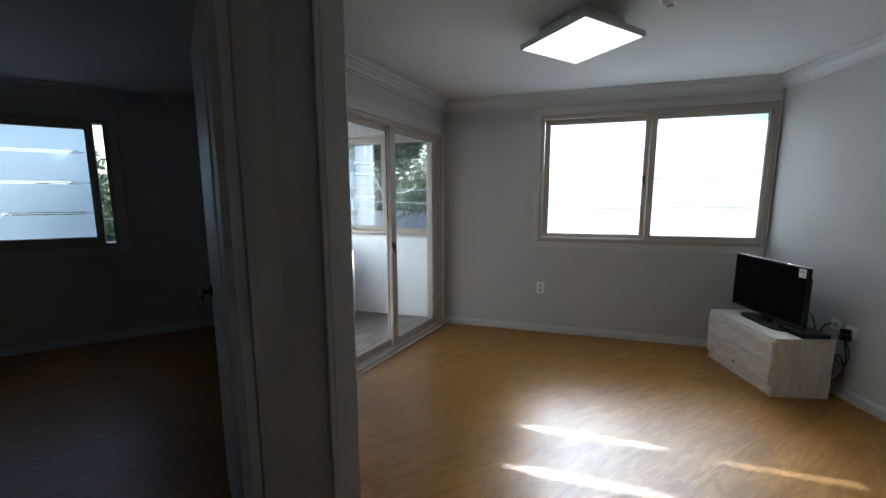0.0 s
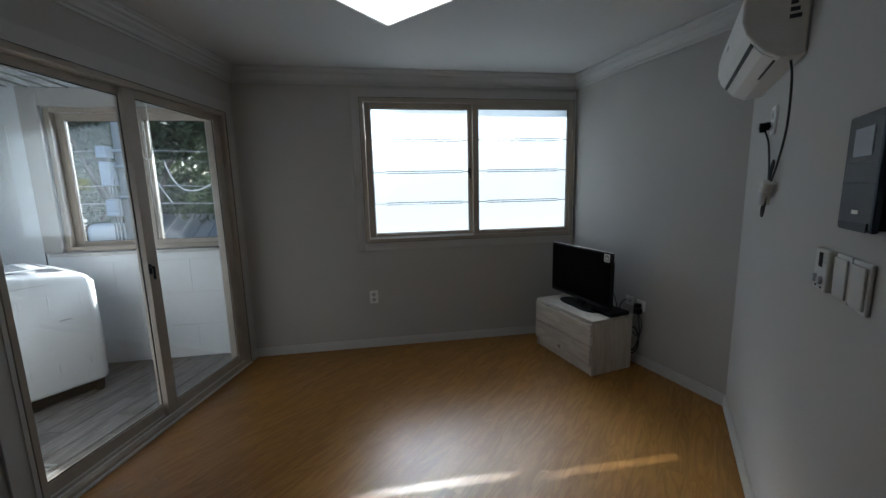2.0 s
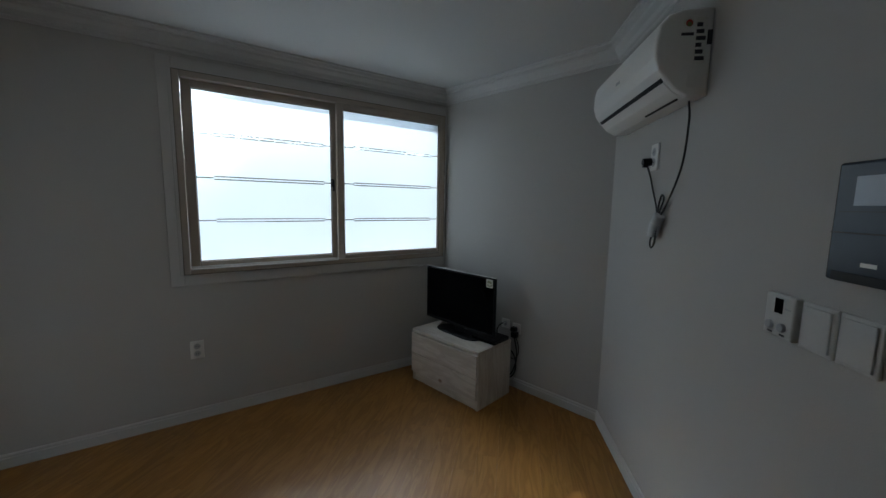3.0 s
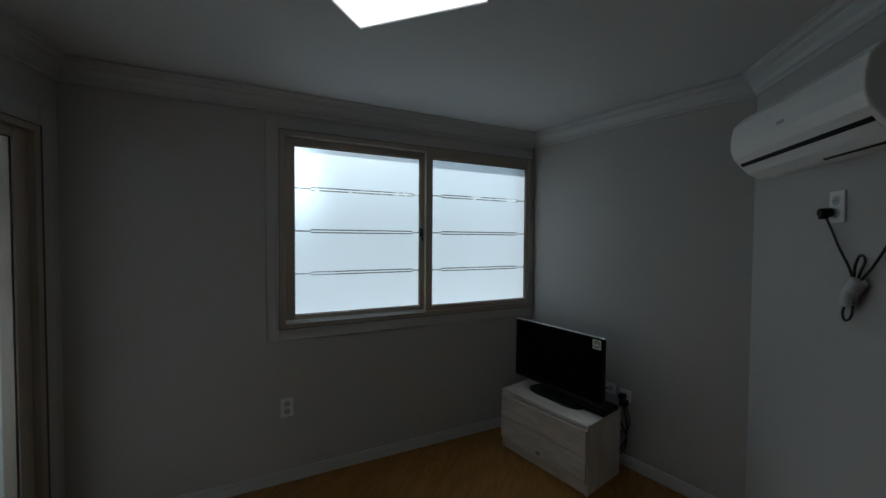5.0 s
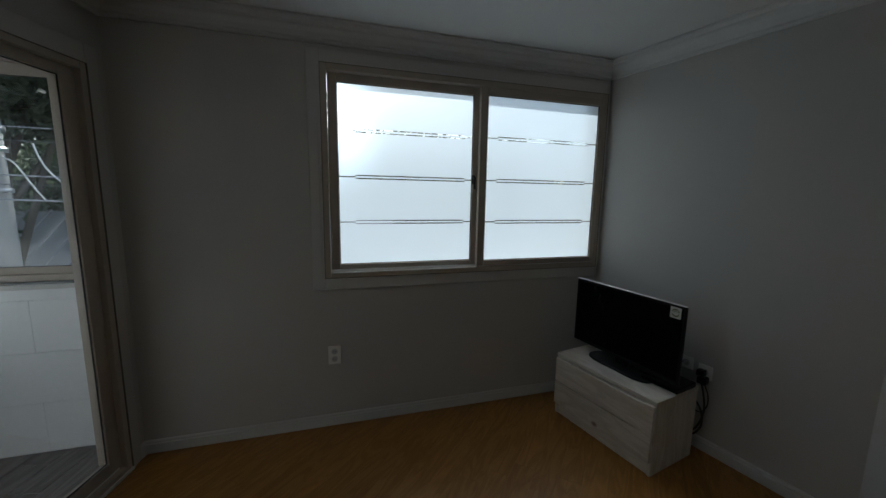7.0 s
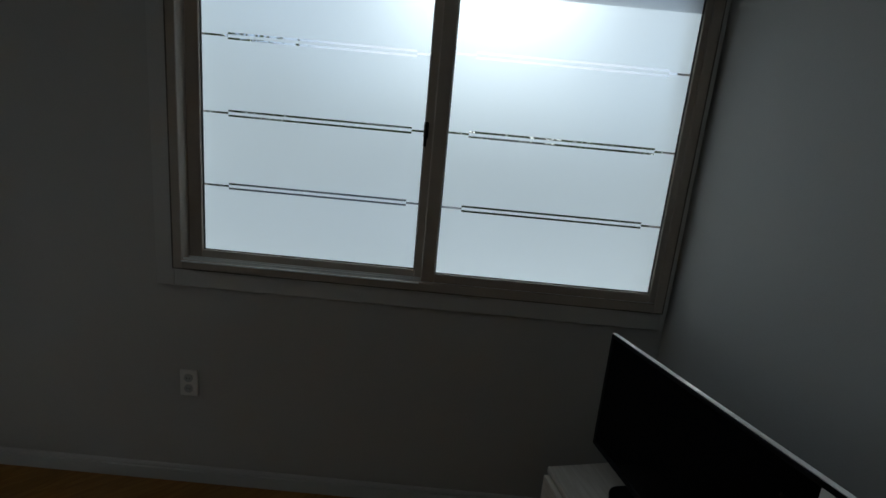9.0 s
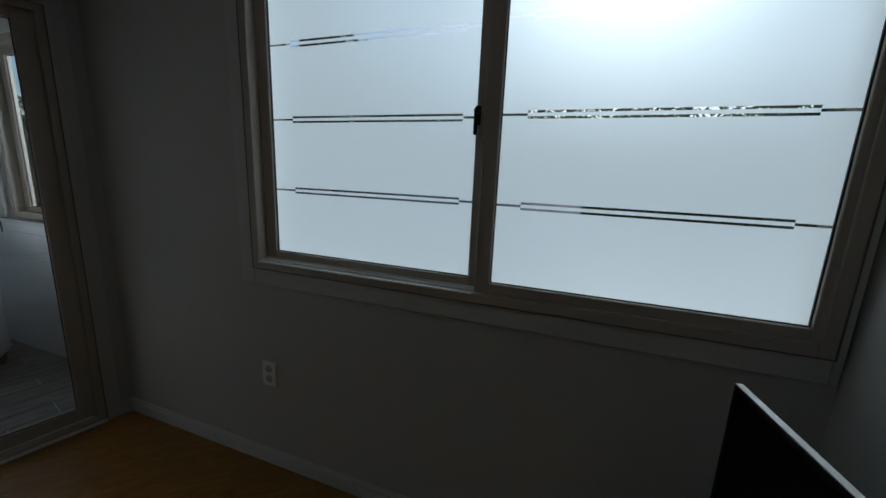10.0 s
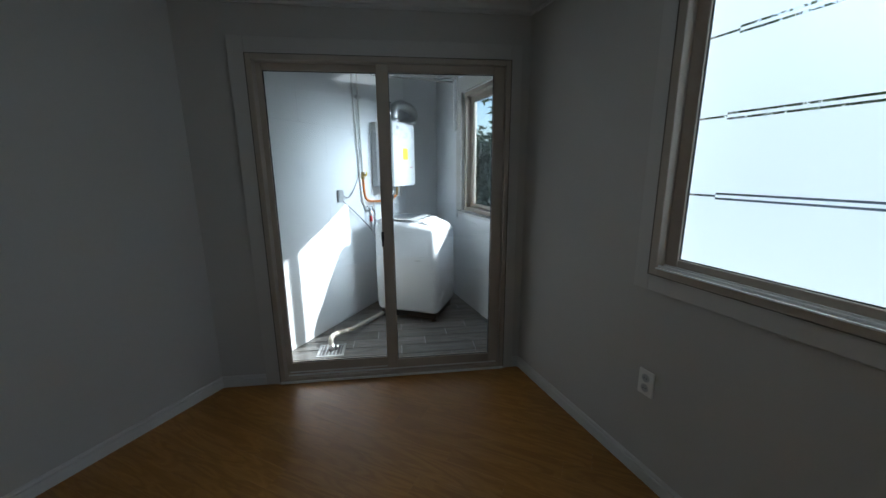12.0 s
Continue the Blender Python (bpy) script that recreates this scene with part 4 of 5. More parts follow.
def thermostat():
    t = thing("thermostat", ACW @ Matrix.Translation((1.414, 0, 1.160)), "small white heating thermostat with a dark display", "thermostat")
    part("case", box(-0.047, -0.024, -0.056, 0.047, -0.0006, 0.056, 0.005), M_SWITCH, t)
    part("display", box(-0.014, -0.0252, 0.008, 0.012, -0.0241, 0.047), M_SCREEN, t, "dark narrow display")
    for x in (-0.022, 0.018):
        b = part("knob", cylinder((x, -0.0241, -0.026), (x, -0.033, -0.026), 0.012, 0.011, 20, 0.002), M_GREYPLASTIC, t, "round grey button")
        part("print", box(x - 0.008, -0.0249, -0.048, x + 0.008, -0.0241, -0.043), M_INK, t)
    part("print", box(0.018, -0.0249, 0.022, 0.038, -0.0241, 0.026), M_GREYPLASTIC, t)
    return t


def light_switch(s):
    t = thing("light_switch", ACW @ Matrix.Translation((s, 0, 1.157)), "white rocker light switch beside the thermostat", "light switch", "light switches")
    part("plate", box(-0.046, -0.009, -0.058, 0.046, -0.0006, 0.058, 0.003), M_SWITCH, t)
    rk = box(-0.037, -0.0145, -0.049, 0.037, -0.0092, 0.049, 0.002)
    bmesh.ops.rotate(rk, verts=rk.verts, cent=(0, -0.012, 0), matrix=Matrix.Rotation(radians(1.2), 3, "X"))
    part("rocker", rk, M_TRIM, t, "white rocker")
    return t


def tv_cables():
    t = thing("tv_cables", TVW, "black television cables hanging in loops behind the cabinet", "cable")
    part("plug", join([box(0.785, -0.055, 0.462, 0.825, -0.0135, 0.500, 0.006), box(0.800, -0.075, 0.425, 0.850, -0.030, 0.470, 0.008)]), M_BLACK, t, "black plug")
    part("cord", tube([(0.815, -0.045, 0.43), (0.835, -0.045, 0.36), (0.850, -0.05, 0.27), (0.835, -0.06, 0.18), (0.80, -0.06, 0.12), (0.765, -0.055, 0.15), (0.76, -0.05, 0.24), (0.79, -0.05, 0.31), (0.835, -0.05, 0.26), (0.845, -0.055, 0.17), (0.80, -0.06, 0.095), (0.74, -0.055, 0.13), (0.715, -0.06, 0.26), (0.72, -0.09, 0.36)], 0.0055), M_RUBBER, t)
    part("cord", tube([(0.838, -0.06, 0.44), (0.862, -0.05, 0.36), (0.858, -0.05, 0.29), (0.82, -0.055, 0.25), (0.77, -0.06, 0.29), (0.73, -0.09, 0.37)], 0.0035), M_RUBBER, t)
    part("cord", tube([(0.705, -0.012, 0.505), (0.69, -0.05, 0.50), (0.675, -0.075, 0.455), (0.70, -0.09, 0.42), (0.745, -0.09, 0.41), (0.77, -0.075, 0.36), (0.785, -0.06, 0.22), (0.77, -0.055, 0.14), (0.73, -0.06, 0.12)], 0.0045), M_RUBBER, t)
    part("cord", tube([(0.66, -0.20, 0.62), (0.70, -0.17, 0.56), (0.71, -0.15, 0.48), (0.715, -0.15, 0.462)], 0.0035), M_RUBBER, t)
    part("connector", cylinder((0.705, -0.0128, 0.505), (0.705, -0.032, 0.505), 0.006, seg=12), M_STEEL, t, "silver aerial connector")
    return t


ceiling_lamp()
smoke_detector()
cabinet()
television()
settop_box()
socket(WW, 0.601 + wx, 0.474, label="white double wall socket below the frosted window")
socket(TVW, 0.707, 0.500, 0.075, 0.075, 1, "white aerial wall plate beside the cabinet")
socket(TVW, 0.812, 0.482, 0.075, 0.082, 1, "white wall socket with a black plug in it")
socket(ACW, 0.571, 1.672, 0.072, 0.122, 2, "white wall socket under the air conditioner")
air_conditioner()
ac_cable()
intercom()
thermostat()
light_switch(1.508)
light_switch(1.606)
tv_cables()


# ---- balcony things ----
BWEST = wall_frame(C, B0)


def washing_machine():
    a = (-1.800, 4.755)
    m = wall_frame(a, (-1.420, 5.232)) @ Matrix.Translation((0, 0, BAL_Z))
    t = thing("washing_machine", m, "white top-loading washing machine on the tiled balcony", "washing machine")
    w, d = 0.640, 0.56

    def shell(z0, z1, inset, r, seg=5):
        pts = []
        for cx, cy, a0 in ((w - r - inset, d - r - inset, 0), (r + inset, d - r - inset, 90), (r + inset, r + inset, 180), (w - r - inset, r + inset, 270)):
            for k in range(seg + 1):
                q = radians(a0 + 90 * k / seg)
                pts.append((cx + r * math.cos(q), cy + r * math.sin(q)))
        return pts
    bm = bmesh.new()
    rings = []
    for z, ins in ((0.094, 0.014), (0.116, 0.0), (0.45, -0.004), (0.85, 0.0), (0.890, 0.003), (0.915, 0.010), (0.932, 0.022), (0.942, 0.040), (0.945, 0.060)):
        ring_ = []
        for x, y in shell(0, 0, ins, 0.055):
            drop = max(0.0, (x - 0.425)) * 0.42 if z > 0.86 else 0.0
            ring_.append(bm.verts.new((x, y, z + (0.030 if z > 0.86 else 0.0) - drop)))
        rings.append(ring_)
    k = len(rings[0])
    for r0, r1 in zip(rings, rings[1:]):
        for j in range(k):
            bm.faces.new((r0[j], r0[(j + 1) % k], r1[(j + 1) % k], r1[j])).smooth = True
    bm.faces.new(rings[0][::-1])
    bm.faces.new(rings[-1])
    body = part("body", bm, M_WHITE, t, "white enamelled body")
    # shallow upright flutes pressed into the side that faces the room
    for x in (0.085, 0.235, 0.375, 0.540):
        bm = cylinder((x, 0.0052, 0.24), (x, 0.0052, 0.78), 0.0078, 0.0078, 16, 0.0)
        part("flute", bm, M_WHITE, t, "shallow upright flute")
    part("badge", box(0.415, -0.0055, 0.600, 0.480, -0.0032, 0.609, 0.001), M_GREYPLASTIC, t, "small grey badge")
    part("seam", box(0.020, -0.0008, 0.868, 0.400, 0.0040, 0.871), M_GREYPLASTIC, t, "grey seam under the lid rim")
    lid = part("lid", box(0.045, 0.050, 0.9752, 0.405, 0.510, 0.9790, 0.0018), M_WHITE, t, "white lid")
    part("lid_window", box(0.075, 0.085, 0.9791, 0.335, 0.475, 0.9806, 0.0006), M_LIDGLASS, lid, "smoked lid window")
    part("grip", box(0.343, 0.15, 0.9791, 0.392, 0.41, 0.9800, 0.0004), M_GREYPLASTIC, lid, "grey recessed lid grip")
    pan = box(0.0, 0.0, 0.0, 0.118, 0.40, 0.004, 0.0018)
    bmesh.ops.transform(pan, matrix=pose(0.440, 0.08, 0.9690, ry=22.8), verts=pan.verts)
    panel = part("control_panel", pan, M_WHITE, t, "sloping white control panel")
    dsp = box(0.02, 0.20, 0.0042, 0.09, 0.33, 0.0054, 0.0005)
    bmesh.ops.transform(dsp, matrix=pose(0.440, 0.08, 0.9690, ry=22.8), verts=dsp.verts)
    part("display", dsp, M_GREYPLASTIC, panel, "grey button field")
    part("skirt", box(0.035, 0.03, 0.022, w - 0.035, d - 0.03, 0.0935, 0.006), M_BLACK, t, "black base skirt")
    for x in (0.06, w - 0.06):
        for y in (0.06, d - 0.06):
            part("foot", cylinder((x, y, 0.0005), (x, y, 0.0215), 0.026, 0.022, 16), M_RUBBER, t, "black rubber foot")
    return t


def boiler():
    t = thing("gas_boiler", BWEST, "white wall-hung gas boiler with a yellow notice", "boiler")
    s0, s1, z0, z1 = 1.835, 2.295, 1.232, 1.878
    part("back_box", box(s0 + 0.004, -0.07, z0 + 0.004, s1 - 0.004, -0.012, z1 - 0.004, 0.004), M_GREYPLASTIC, t)
    part("body", box(s0, -0.275, z0, s1, -0.0705, z1, 0.014, 3), M_WHITE, t, "white enamelled cover")
    part("bracket", box(s0 + 0.06, -0.0118, z1 - 0.12, s1 - 0.06, -0.0005, z1 - 0.05), M_STEEL, t)
    st = part("notice", box(2.025, -0.2768, 1.505, 2.130, -0.2754, 1.622), M_YELLOW, t, "bright yellow paper notice")
    part("notice", box(2.140, -0.2768, 1.535, 2.172, -0.2754, 1.580), M_PAPER, t, "small grey label")
    for k, (x, z, w_, h_) in enumerate(((1.90, 1.800, 0.05, 0.035), (2.00, 1.800, 0.05, 0.012), (2.08, 1.770, 0.06, 0.010), (2.10, 1.740, 0.035, 0.02), (2.03, 1.725, 0.09, 0.008), (2.16, 1.42, 0.06, 0.010), (2.18, 1.29, 0.05, 0.012))):
        part("print", box(x, -0.2766, z, x + w_, -0.2754, z + h_), M_GREYPLASTIC if k != 5 else M_REDINK, t)
    for k, x in enumerate((1.90, 1.97, 2.04, 2.13, 2.21)):
        part("pipe_stub", cylinder((x, -0.13, z0 - 0.10 - 0.02 * (k % 3)), (x, -0.13, z0 + 0.002), 0.011, seg=12), M_STEEL if k != 3 else M_BRASS, t, "short metal pipe stub")
    return t


def flue():
    t = thing("flue_duct", BWEST, "ribbed silver flue duct bending from the boiler to the wall", "duct")
    part("collar", cylinder((2.08, -0.15, 1.8785), (2.08, -0.15, 1.93), 0.055, seg=24), M_STEEL, t, "steel collar")
    part("hose", tube([(2.08, -0.15, 1.925), (2.085, -0.15, 1.99), (2.12, -0.15, 2.045), (2.20, -0.15, 2.075), (2.32, -0.15, 2.08), (2.44, -0.15, 2.07), (2.515, -0.15, 2.03), (2.53, -0.14, 1.965), (2.48, -0.12, 1.925), (2.42, -0.08, 1.915), (2.40, -0.03, 1.915)], 0.048, 18, 16, 0.06), M_DUCT, t, "ribbed foil hose")
    part("pipe", cylinder((1.98, -0.16, 1.8785), (1.98, -0.16, 2.06), 0.016, seg=14), M_STEEL, t, "thin upright steel pipe")
    part("cap", cylinder((1.98, -0.16, 2.0605), (1.98, -0.16, 2.075), 0.02, seg=14), M_BLACK, t)
    return t


def gas_line():
    t = thing("gas_pipe", BWEST, "grey gas pipe with a yellow valve and orange hose", "pipe")
    part("pipe", tube([(1.625, -0.03, H + 0.04), (1.632, -0.03, 2.0), (1.645, -0.03, 1.6), (1.650, -0.03, 1.38)], 0.011, 10, 4), M_PLASTIC, t, "grey-white upright pipe")
    part("bracket", box(1.60, -0.045, 2.06, 1.665, -0.0005, 2.09, 0.004), M_STEEL, t)
    v = part("valve", join([cylinder((1.65, -0.03, 1.385), (1.65, -0.03, 1.315), 0.017, seg=14), box(1.635, -0.055, 1.335, 1.665, -0.03, 1.365, 0.004)]), M_BRASS, t, "brass gas cock")
    part("lever", box(1.655, -0.066, 1.345, 1.672, -0.058, 1.395, 0.003), M_YELLOW, v, "yellow lever")
    part("hose", tube([(1.650, -0.03, 1.318), (1.655, -0.032, 1.20), (1.67, -0.04, 1.125), (1.72, -0.06, 1.095), (1.86, -0.09, 1.085), (2.02, -0.12, 1.09), (2.10, -0.13, 1.13)], 0.012, 10, 6), M_ORANGE, t, "orange gas hose")
    part("second_pipe", tube([(1.55, -0.022, H + 0.04), (1.565, -0.022, 2.1), (1.60, -0.022, 1.5), (1.64, -0.022, 1.10), (1.70, -0.025, 1.04)], 0.009, 8, 4), M_PLASTIC, t, "thin white conduit")
    return t


def taps():
    t = thing("water_tap", BWEST, "chrome washing machine tap with red and blue hoses", "tap")
    for k, s in enumerate((1.70, 1.765)):
        part("spout", join([cylinder((s, -0.0005, 1.0), (s, -0.012, 1.0), 0.026, seg=18), cylinder((s, -0.012, 1.0), (s, -0.075, 1.0), 0.012, seg=14), cylinder((s, -0.068, 1.002), (s, -0.068, 0.945), 0.011, seg=14)]), M_STEEL, t, "chrome spout")
        part("handle", join([cylinder((s, -0.05, 1.01), (s, -0.05, 1.035), 0.007, seg=10), box(s - 0.024, -0.062, 1.033, s + 0.024, -0.038, 1.046, 0.004)]), M_STEEL, t)
        part("hose_end", cylinder((s, -0.068, 0.944), (s, -0.068, 0.89), 0.014, seg=14), M_RED if k == 0 else M_GREYPLASTIC, t, "red hose coupling" if k == 0 else "grey hose coupling")
        part("hose", tube([(s, -0.068, 0.892), (s + 0.01, -0.075, 0.80), (s + 0.06, -0.09, 0.66), (s + 0.13, -0.08, 0.55)], 0.010, 8, 5), M_GREYPLASTIC, t)
    return t


def balcony_socket():
    t = thing("wall_socket", BWEST @ Matrix.Translation((1.302, 0, 1.172)), "grey weatherproof wall socket with a black cord", "socket", "wall sockets")
    part("plate", box(-0.036, -0.028, -0.056, 0.036, -0.0006, 0.056, 0.005), M_GREYPLASTIC, t)
    part("flap", box(-0.030, -0.034, -0.040, 0.030, -0.0285, 0.046, 0.003), M_GREYPLASTIC, t, "grey hinged flap")
    part("cord", tube([(0.02, -0.030, -0.05), (0.10, -0.035, -0.11), (0.22, -0.04, -0.20), (0.36, -0.06, -0.33), (0.46, -0.07, -0.44), (0.50, -0.06, -0.55)], 0.0045, 8, 6), M_RUBBER, t, "black cord")
    part("cord", tube([(0.03, -0.025, 0.0), (0.12, -0.02, -0.02), (0.24, -0.02, 0.10), (0.31, -0.02, 0.26), (0.335, -0.02, 0.42)], 0.003, 6, 6), M_CABLEGREY, t, "thin grey cord")
    return t


def drain_and_hose():
    t = thing("floor_drain", wall_frame(C, P1) @ Matrix.Translation((0.62, 0.47, BAL_Z)) @ Matrix.Diagonal((1.4, 1.4, 1.0, 1.0)), "square steel floor drain in the tiled floor", "drain")
    part("frame", join([box(-0.075, -0.075, 0.0025, 0.075, -0.060, 0.0075, 0.001), box(-0.075, 0.060, 0.0025, 0.075, 0.075, 0.0075, 0.001), box(-0.075, -0.060, 0.0025, -0.060, 0.060, 0.0075, 0.001), box(0.060, -0.060, 0.0025, 0.075, 0.060, 0.0075, 0.001)]), M_STEEL, t)
    part("pit", box(-0.060, -0.060, 0.0022, 0.060, 0.060, 0.0034), M_CABLEGREY, t, "dark drain hole")
    for k in range(6):
        x = -0.05 + k * 0.02
        part("grate_bar", box(x - 0.0035, -0.060, 0.0036, x + 0.0035, 0.060, 0.0068), M_GREYPLASTIC, t)
    part("stub", join([cylinder((0.0, 0.0, 0.006), (0.0, 0.0, 0.06), 0.017, seg=16), cylinder((0.028, 0.012, 0.006), (0.028, 0.012, 0.045), 0.011, seg=12)]), M_STEEL, t, "bright steel hose socket")
    h = thing("drain_hose", pose(0, 0, BAL_Z), "cream corrugated drain hose from the washing machine", "hose")
    o = t.matrix_world.translation
    part("hose", tube([(o.x, o.y, 0.055), (o.x - 0.02, o.y + 0.005, 0.105), (o.x - 0.10, o.y + 0.05, 0.10), (o.x - 0.24, o.y + 0.17, 0.050), (o.x - 0.42, o.y + 0.36, 0.034), (o.x - 0.56, o.y + 0.52, 0.034), (-1.84, 4.84, 0.034), (-1.90, 4.92, 0.040)], 0.019, 12, 14, 0.06), M_HOSE, h)
    return t


def drying_rack():
    t = thing("ceiling_drying_rack", pose(-1.83, 5.28, H + 0.05), "white ceiling drying rack with a hanging pull cord", "drying rack")
    for y in (-0.24, 0.24):
        part("rail", box(-0.32, y - 0.014, -0.165, 0.32, y + 0.014, -0.145, 0.004), M_TRIM, t, "white end rail")
    for k in range(5):
        x = -0.28 + 0.14 * k
        part("bar", cylinder((x, -0.42, -0.173), (x, 0.42, -0.173), 0.009, seg=10), M_TRIM, t, "white hanging bar")
    for x in (-0.22, 0.22):
        part("mount", box(x - 0.02, -0.03, -0.032, x + 0.02, 0.03, -0.0005, 0.004), M_TRIM, t)
        for y in (-0.24, 0.24):
            part("cord", tube([(x, 0.0, -0.03), (x, y * 0.6, -0.065), (x, y, -0.146)], 0.0025, 6, 3), M_ROPE, t)
    part("cleat", box(0.85, -0.07, -0.03, 0.95, -0.01, -0.0005, 0.004), M_TRIM, t, "white ceiling pulley")
    part("cord", tube([(0.860, -0.040, -0.030), (0.860, -0.040, -0.388), (0.865, -0.040, -0.717), (0.900, -0.040, -0.777), (0.932, -0.040, -0.717), (0.930, -0.040, -0.388), (0.920, -0.040, -0.030)], 0.0045, 8, 6), M_ROPE, t, "white pull cord loop")
    return t


washing_machine()
boiler()
flue()
gas_line()
taps()
balcony_socket()
drain_and_hose()
drying_rack()


# ---- outside: street, trees, poles and a low house ----
GZ = -3.0
tagged(mesh_object("ground", prism([(-400, OUT_Y + 0.6), (400, OUT_Y + 0.6), (400, 600), (-400, 600)], GZ - 0.3, GZ), M_YARD), "pale concrete yard and street below the windows", "ground", "", "structure")


def tree(name, x, y, height, spread, seed, leaves, label):
    rnd = random.Random(seed)
    t = thing(name, pose(x, y, GZ), label, "tree", "trees behind the house")
    trunk_top = height * 0.42
    limbs = [cylinder((0, 0, 0), (0.08, 0.02, trunk_top), 0.16, 0.10, 10)]
    tips = []
    for k in range(11):
        a = k * 2.4 + rnd.uniform(-0.3, 0.3)
        z0 = trunk_top * rnd.uniform(0.55, 1.0)
        end = Vector((spread * rnd.uniform(0.45, 0.8) * math.cos(a), spread * rnd.uniform(0.45, 0.8) * math.sin(a), height * rnd.uniform(0.5, 0.88)))
        limbs.append(cylinder((0.05, 0.0, z0), end, 0.06, 0.018, 7))
        tips.append(end)
        for j in range(2):
            mid = Vector((0.05, 0, z0)).lerp(end, rnd.uniform(0.45, 0.8))
            sub_end = mid + Vector((rnd.uniform(-1, 1), rnd.uniform(-1, 1), rnd.uniform(0.1, 0.9))) * spread * 0.35
            limbs.append(cylinder(mid, sub_end, 0.025, 0.008, 6))
            tips.append(sub_end)
    part("trunk", join(limbs), M_BARK, t, "brown branching trunk")
    verts, faces = [], []
    clumps = [(p + Vector((rnd.gauss(0, 0.25), rnd.gauss(0, 0.25), rnd.gauss(0, 0.2))) * spread * 0.35, rnd.uniform(0.14, 0.30) * spread) for p in tips for _ in range(3)]
    for _ in range(leaves):
        c, r = rnd.choice(clumps)
        v = Vector((rnd.gauss(0, 1), rnd.gauss(0, 1), rnd.gauss(0, 0.75)))
        p = c + v.normalized() * r * rnd.uniform(0.3, 1.0) ** 0.6
        n_ = Vector((rnd.gauss(0, 1), rnd.gauss(0, 1), rnd.gauss(0.5, 1))).normalized()
        u = n_.orthogonal().normalized()
        w_ = n_.cross(u)
        u, w_ = (u * math.cos(rnd.random() * 6.3) + w_ * math.sin(rnd.random() * 6.3)), None
        u = (u - n_ * u.dot(n_)).normalized()
        w_ = n_.cross(u)
        L, Wd = rnd.uniform(0.07, 0.13), rnd.uniform(0.028, 0.05)
        i = len(verts)
        verts += [p - u * L, p + w_ * Wd + n_ * 0.012, p + u * L, p - w_ * Wd + n_ * 0.012]
        faces.append((i, i + 1, i + 2, i + 3))
    me = bpy.data.meshes.new("crown")
    me.from_pydata([tuple(v) for v in verts], [], faces)
    me.materials.append(M_LEAF)
    ob = new("crown", me)
    ob.parent = t
    tagged(ob, "dense green leaves with gaps of sky")
    return t


tree("tree", -6.6, 11.6, 8.0, 2.9, 11, 15000, "leafy green tree behind the balcony window")
tree("tree", -3.4, 14.3, 7.8, 3.0, 12, 20000, "tall leafy tree behind the cables")
tree("tree", 0.4, 14.6, 7.2, 2.8, 13, 11000, "leafy tree behind the grey roof")
tree("tree", -9.8, 13.0, 7.4, 2.9, 14, 12000, "leafy tree beside the street")
tree("tree", -15.0, 11.5, 5.2, 2.0, 15, 9000, "small young street tree")
tree("tree", 4.5, 15.5, 7.0, 2.8, 16, 14000, "leafy tree behind the frosted window")
tree("tree", -7.9, 7.9, 6.2, 2.0, 23, 12000, "young leafy tree outside the bedroom window")
tree("tree", 7.8, 14.6, 7.4, 3.0, 21, 14000, "broad leafy tree behind the frosted window")
tree("tree", 2.6, 17.5, 8.2, 3.2, 22, 12000, "tall leafy tree of the back row")
tree("tree", -7.5, 17.5, 9.0, 3.6, 17, 9000, "tall tree of the back row")
# height and place set so the crown, out of view, shades the bedroom window
tree("tree", -4.0, 10.1, 11.6, 2.0, 19, 19000, "slim tree near the balcony, made tall to shade the bedroom window")
tree("tree", -2.0, 19.0, 9.0, 3.6, 18, 9000, "tall tree of the back row")


def utility_pole(x, y, top, r, label, gear):
    t = thing("utility_pole", pose(x, y, GZ), label, "utility pole", "poles by the street")
    part("mast", cylinder((0, 0, 0), (0, 0, top - GZ), r * 1.15, r, 18), M_CONCRETE, t, "grey round mast")
    if gear:
        for z in (4.42, 4.86, 5.08):
            part("clamp", cylinder((0, 0, z), (0, 0, z + 0.05), r * 1.15 + 0.012, seg=20), M_STEEL, t, "steel clamp band")
        for z, h_, dx in ((4.62, 0.34, -0.235), (5.02, 0.16, -0.25), (4.18, 0.24, -0.225)):
            part("junction_box", box(dx - 0.075, -0.20, z, dx + 0.05, -0.02, z + h_, 0.012), M_BLUEGREY, t, "blue-grey junction box")
        for dx, rr in ((-0.20, 0.016), (-0.245, 0.012), (-0.285, 0.010)):
            part("riser_cable", tube([(dx, -0.10, 0.0), (dx - 0.02, -0.10, 2.5), (dx + 0.015, -0.11, 4.2), (dx - 0.02, -0.13, 5.1)], rr, 7, 4), M_CABLEGREY, t, "upright cable")
        part("sleeve", cylinder((0.10, -0.155, 5.22), (0.10, -0.155, 5.55), 0.05, 0.045, 14), M_YELLOWED, t, "pale yellow cable sleeve")
        part("sleeve_arm", box(0.04, -0.13, 5.30, 0.11, -0.02, 5.34, 0.004), M_STEEL, t)
    return t


utility_pole(-2.97, 8.50, 5.2, 0.165, "thick grey concrete pole with blue-grey boxes", True)


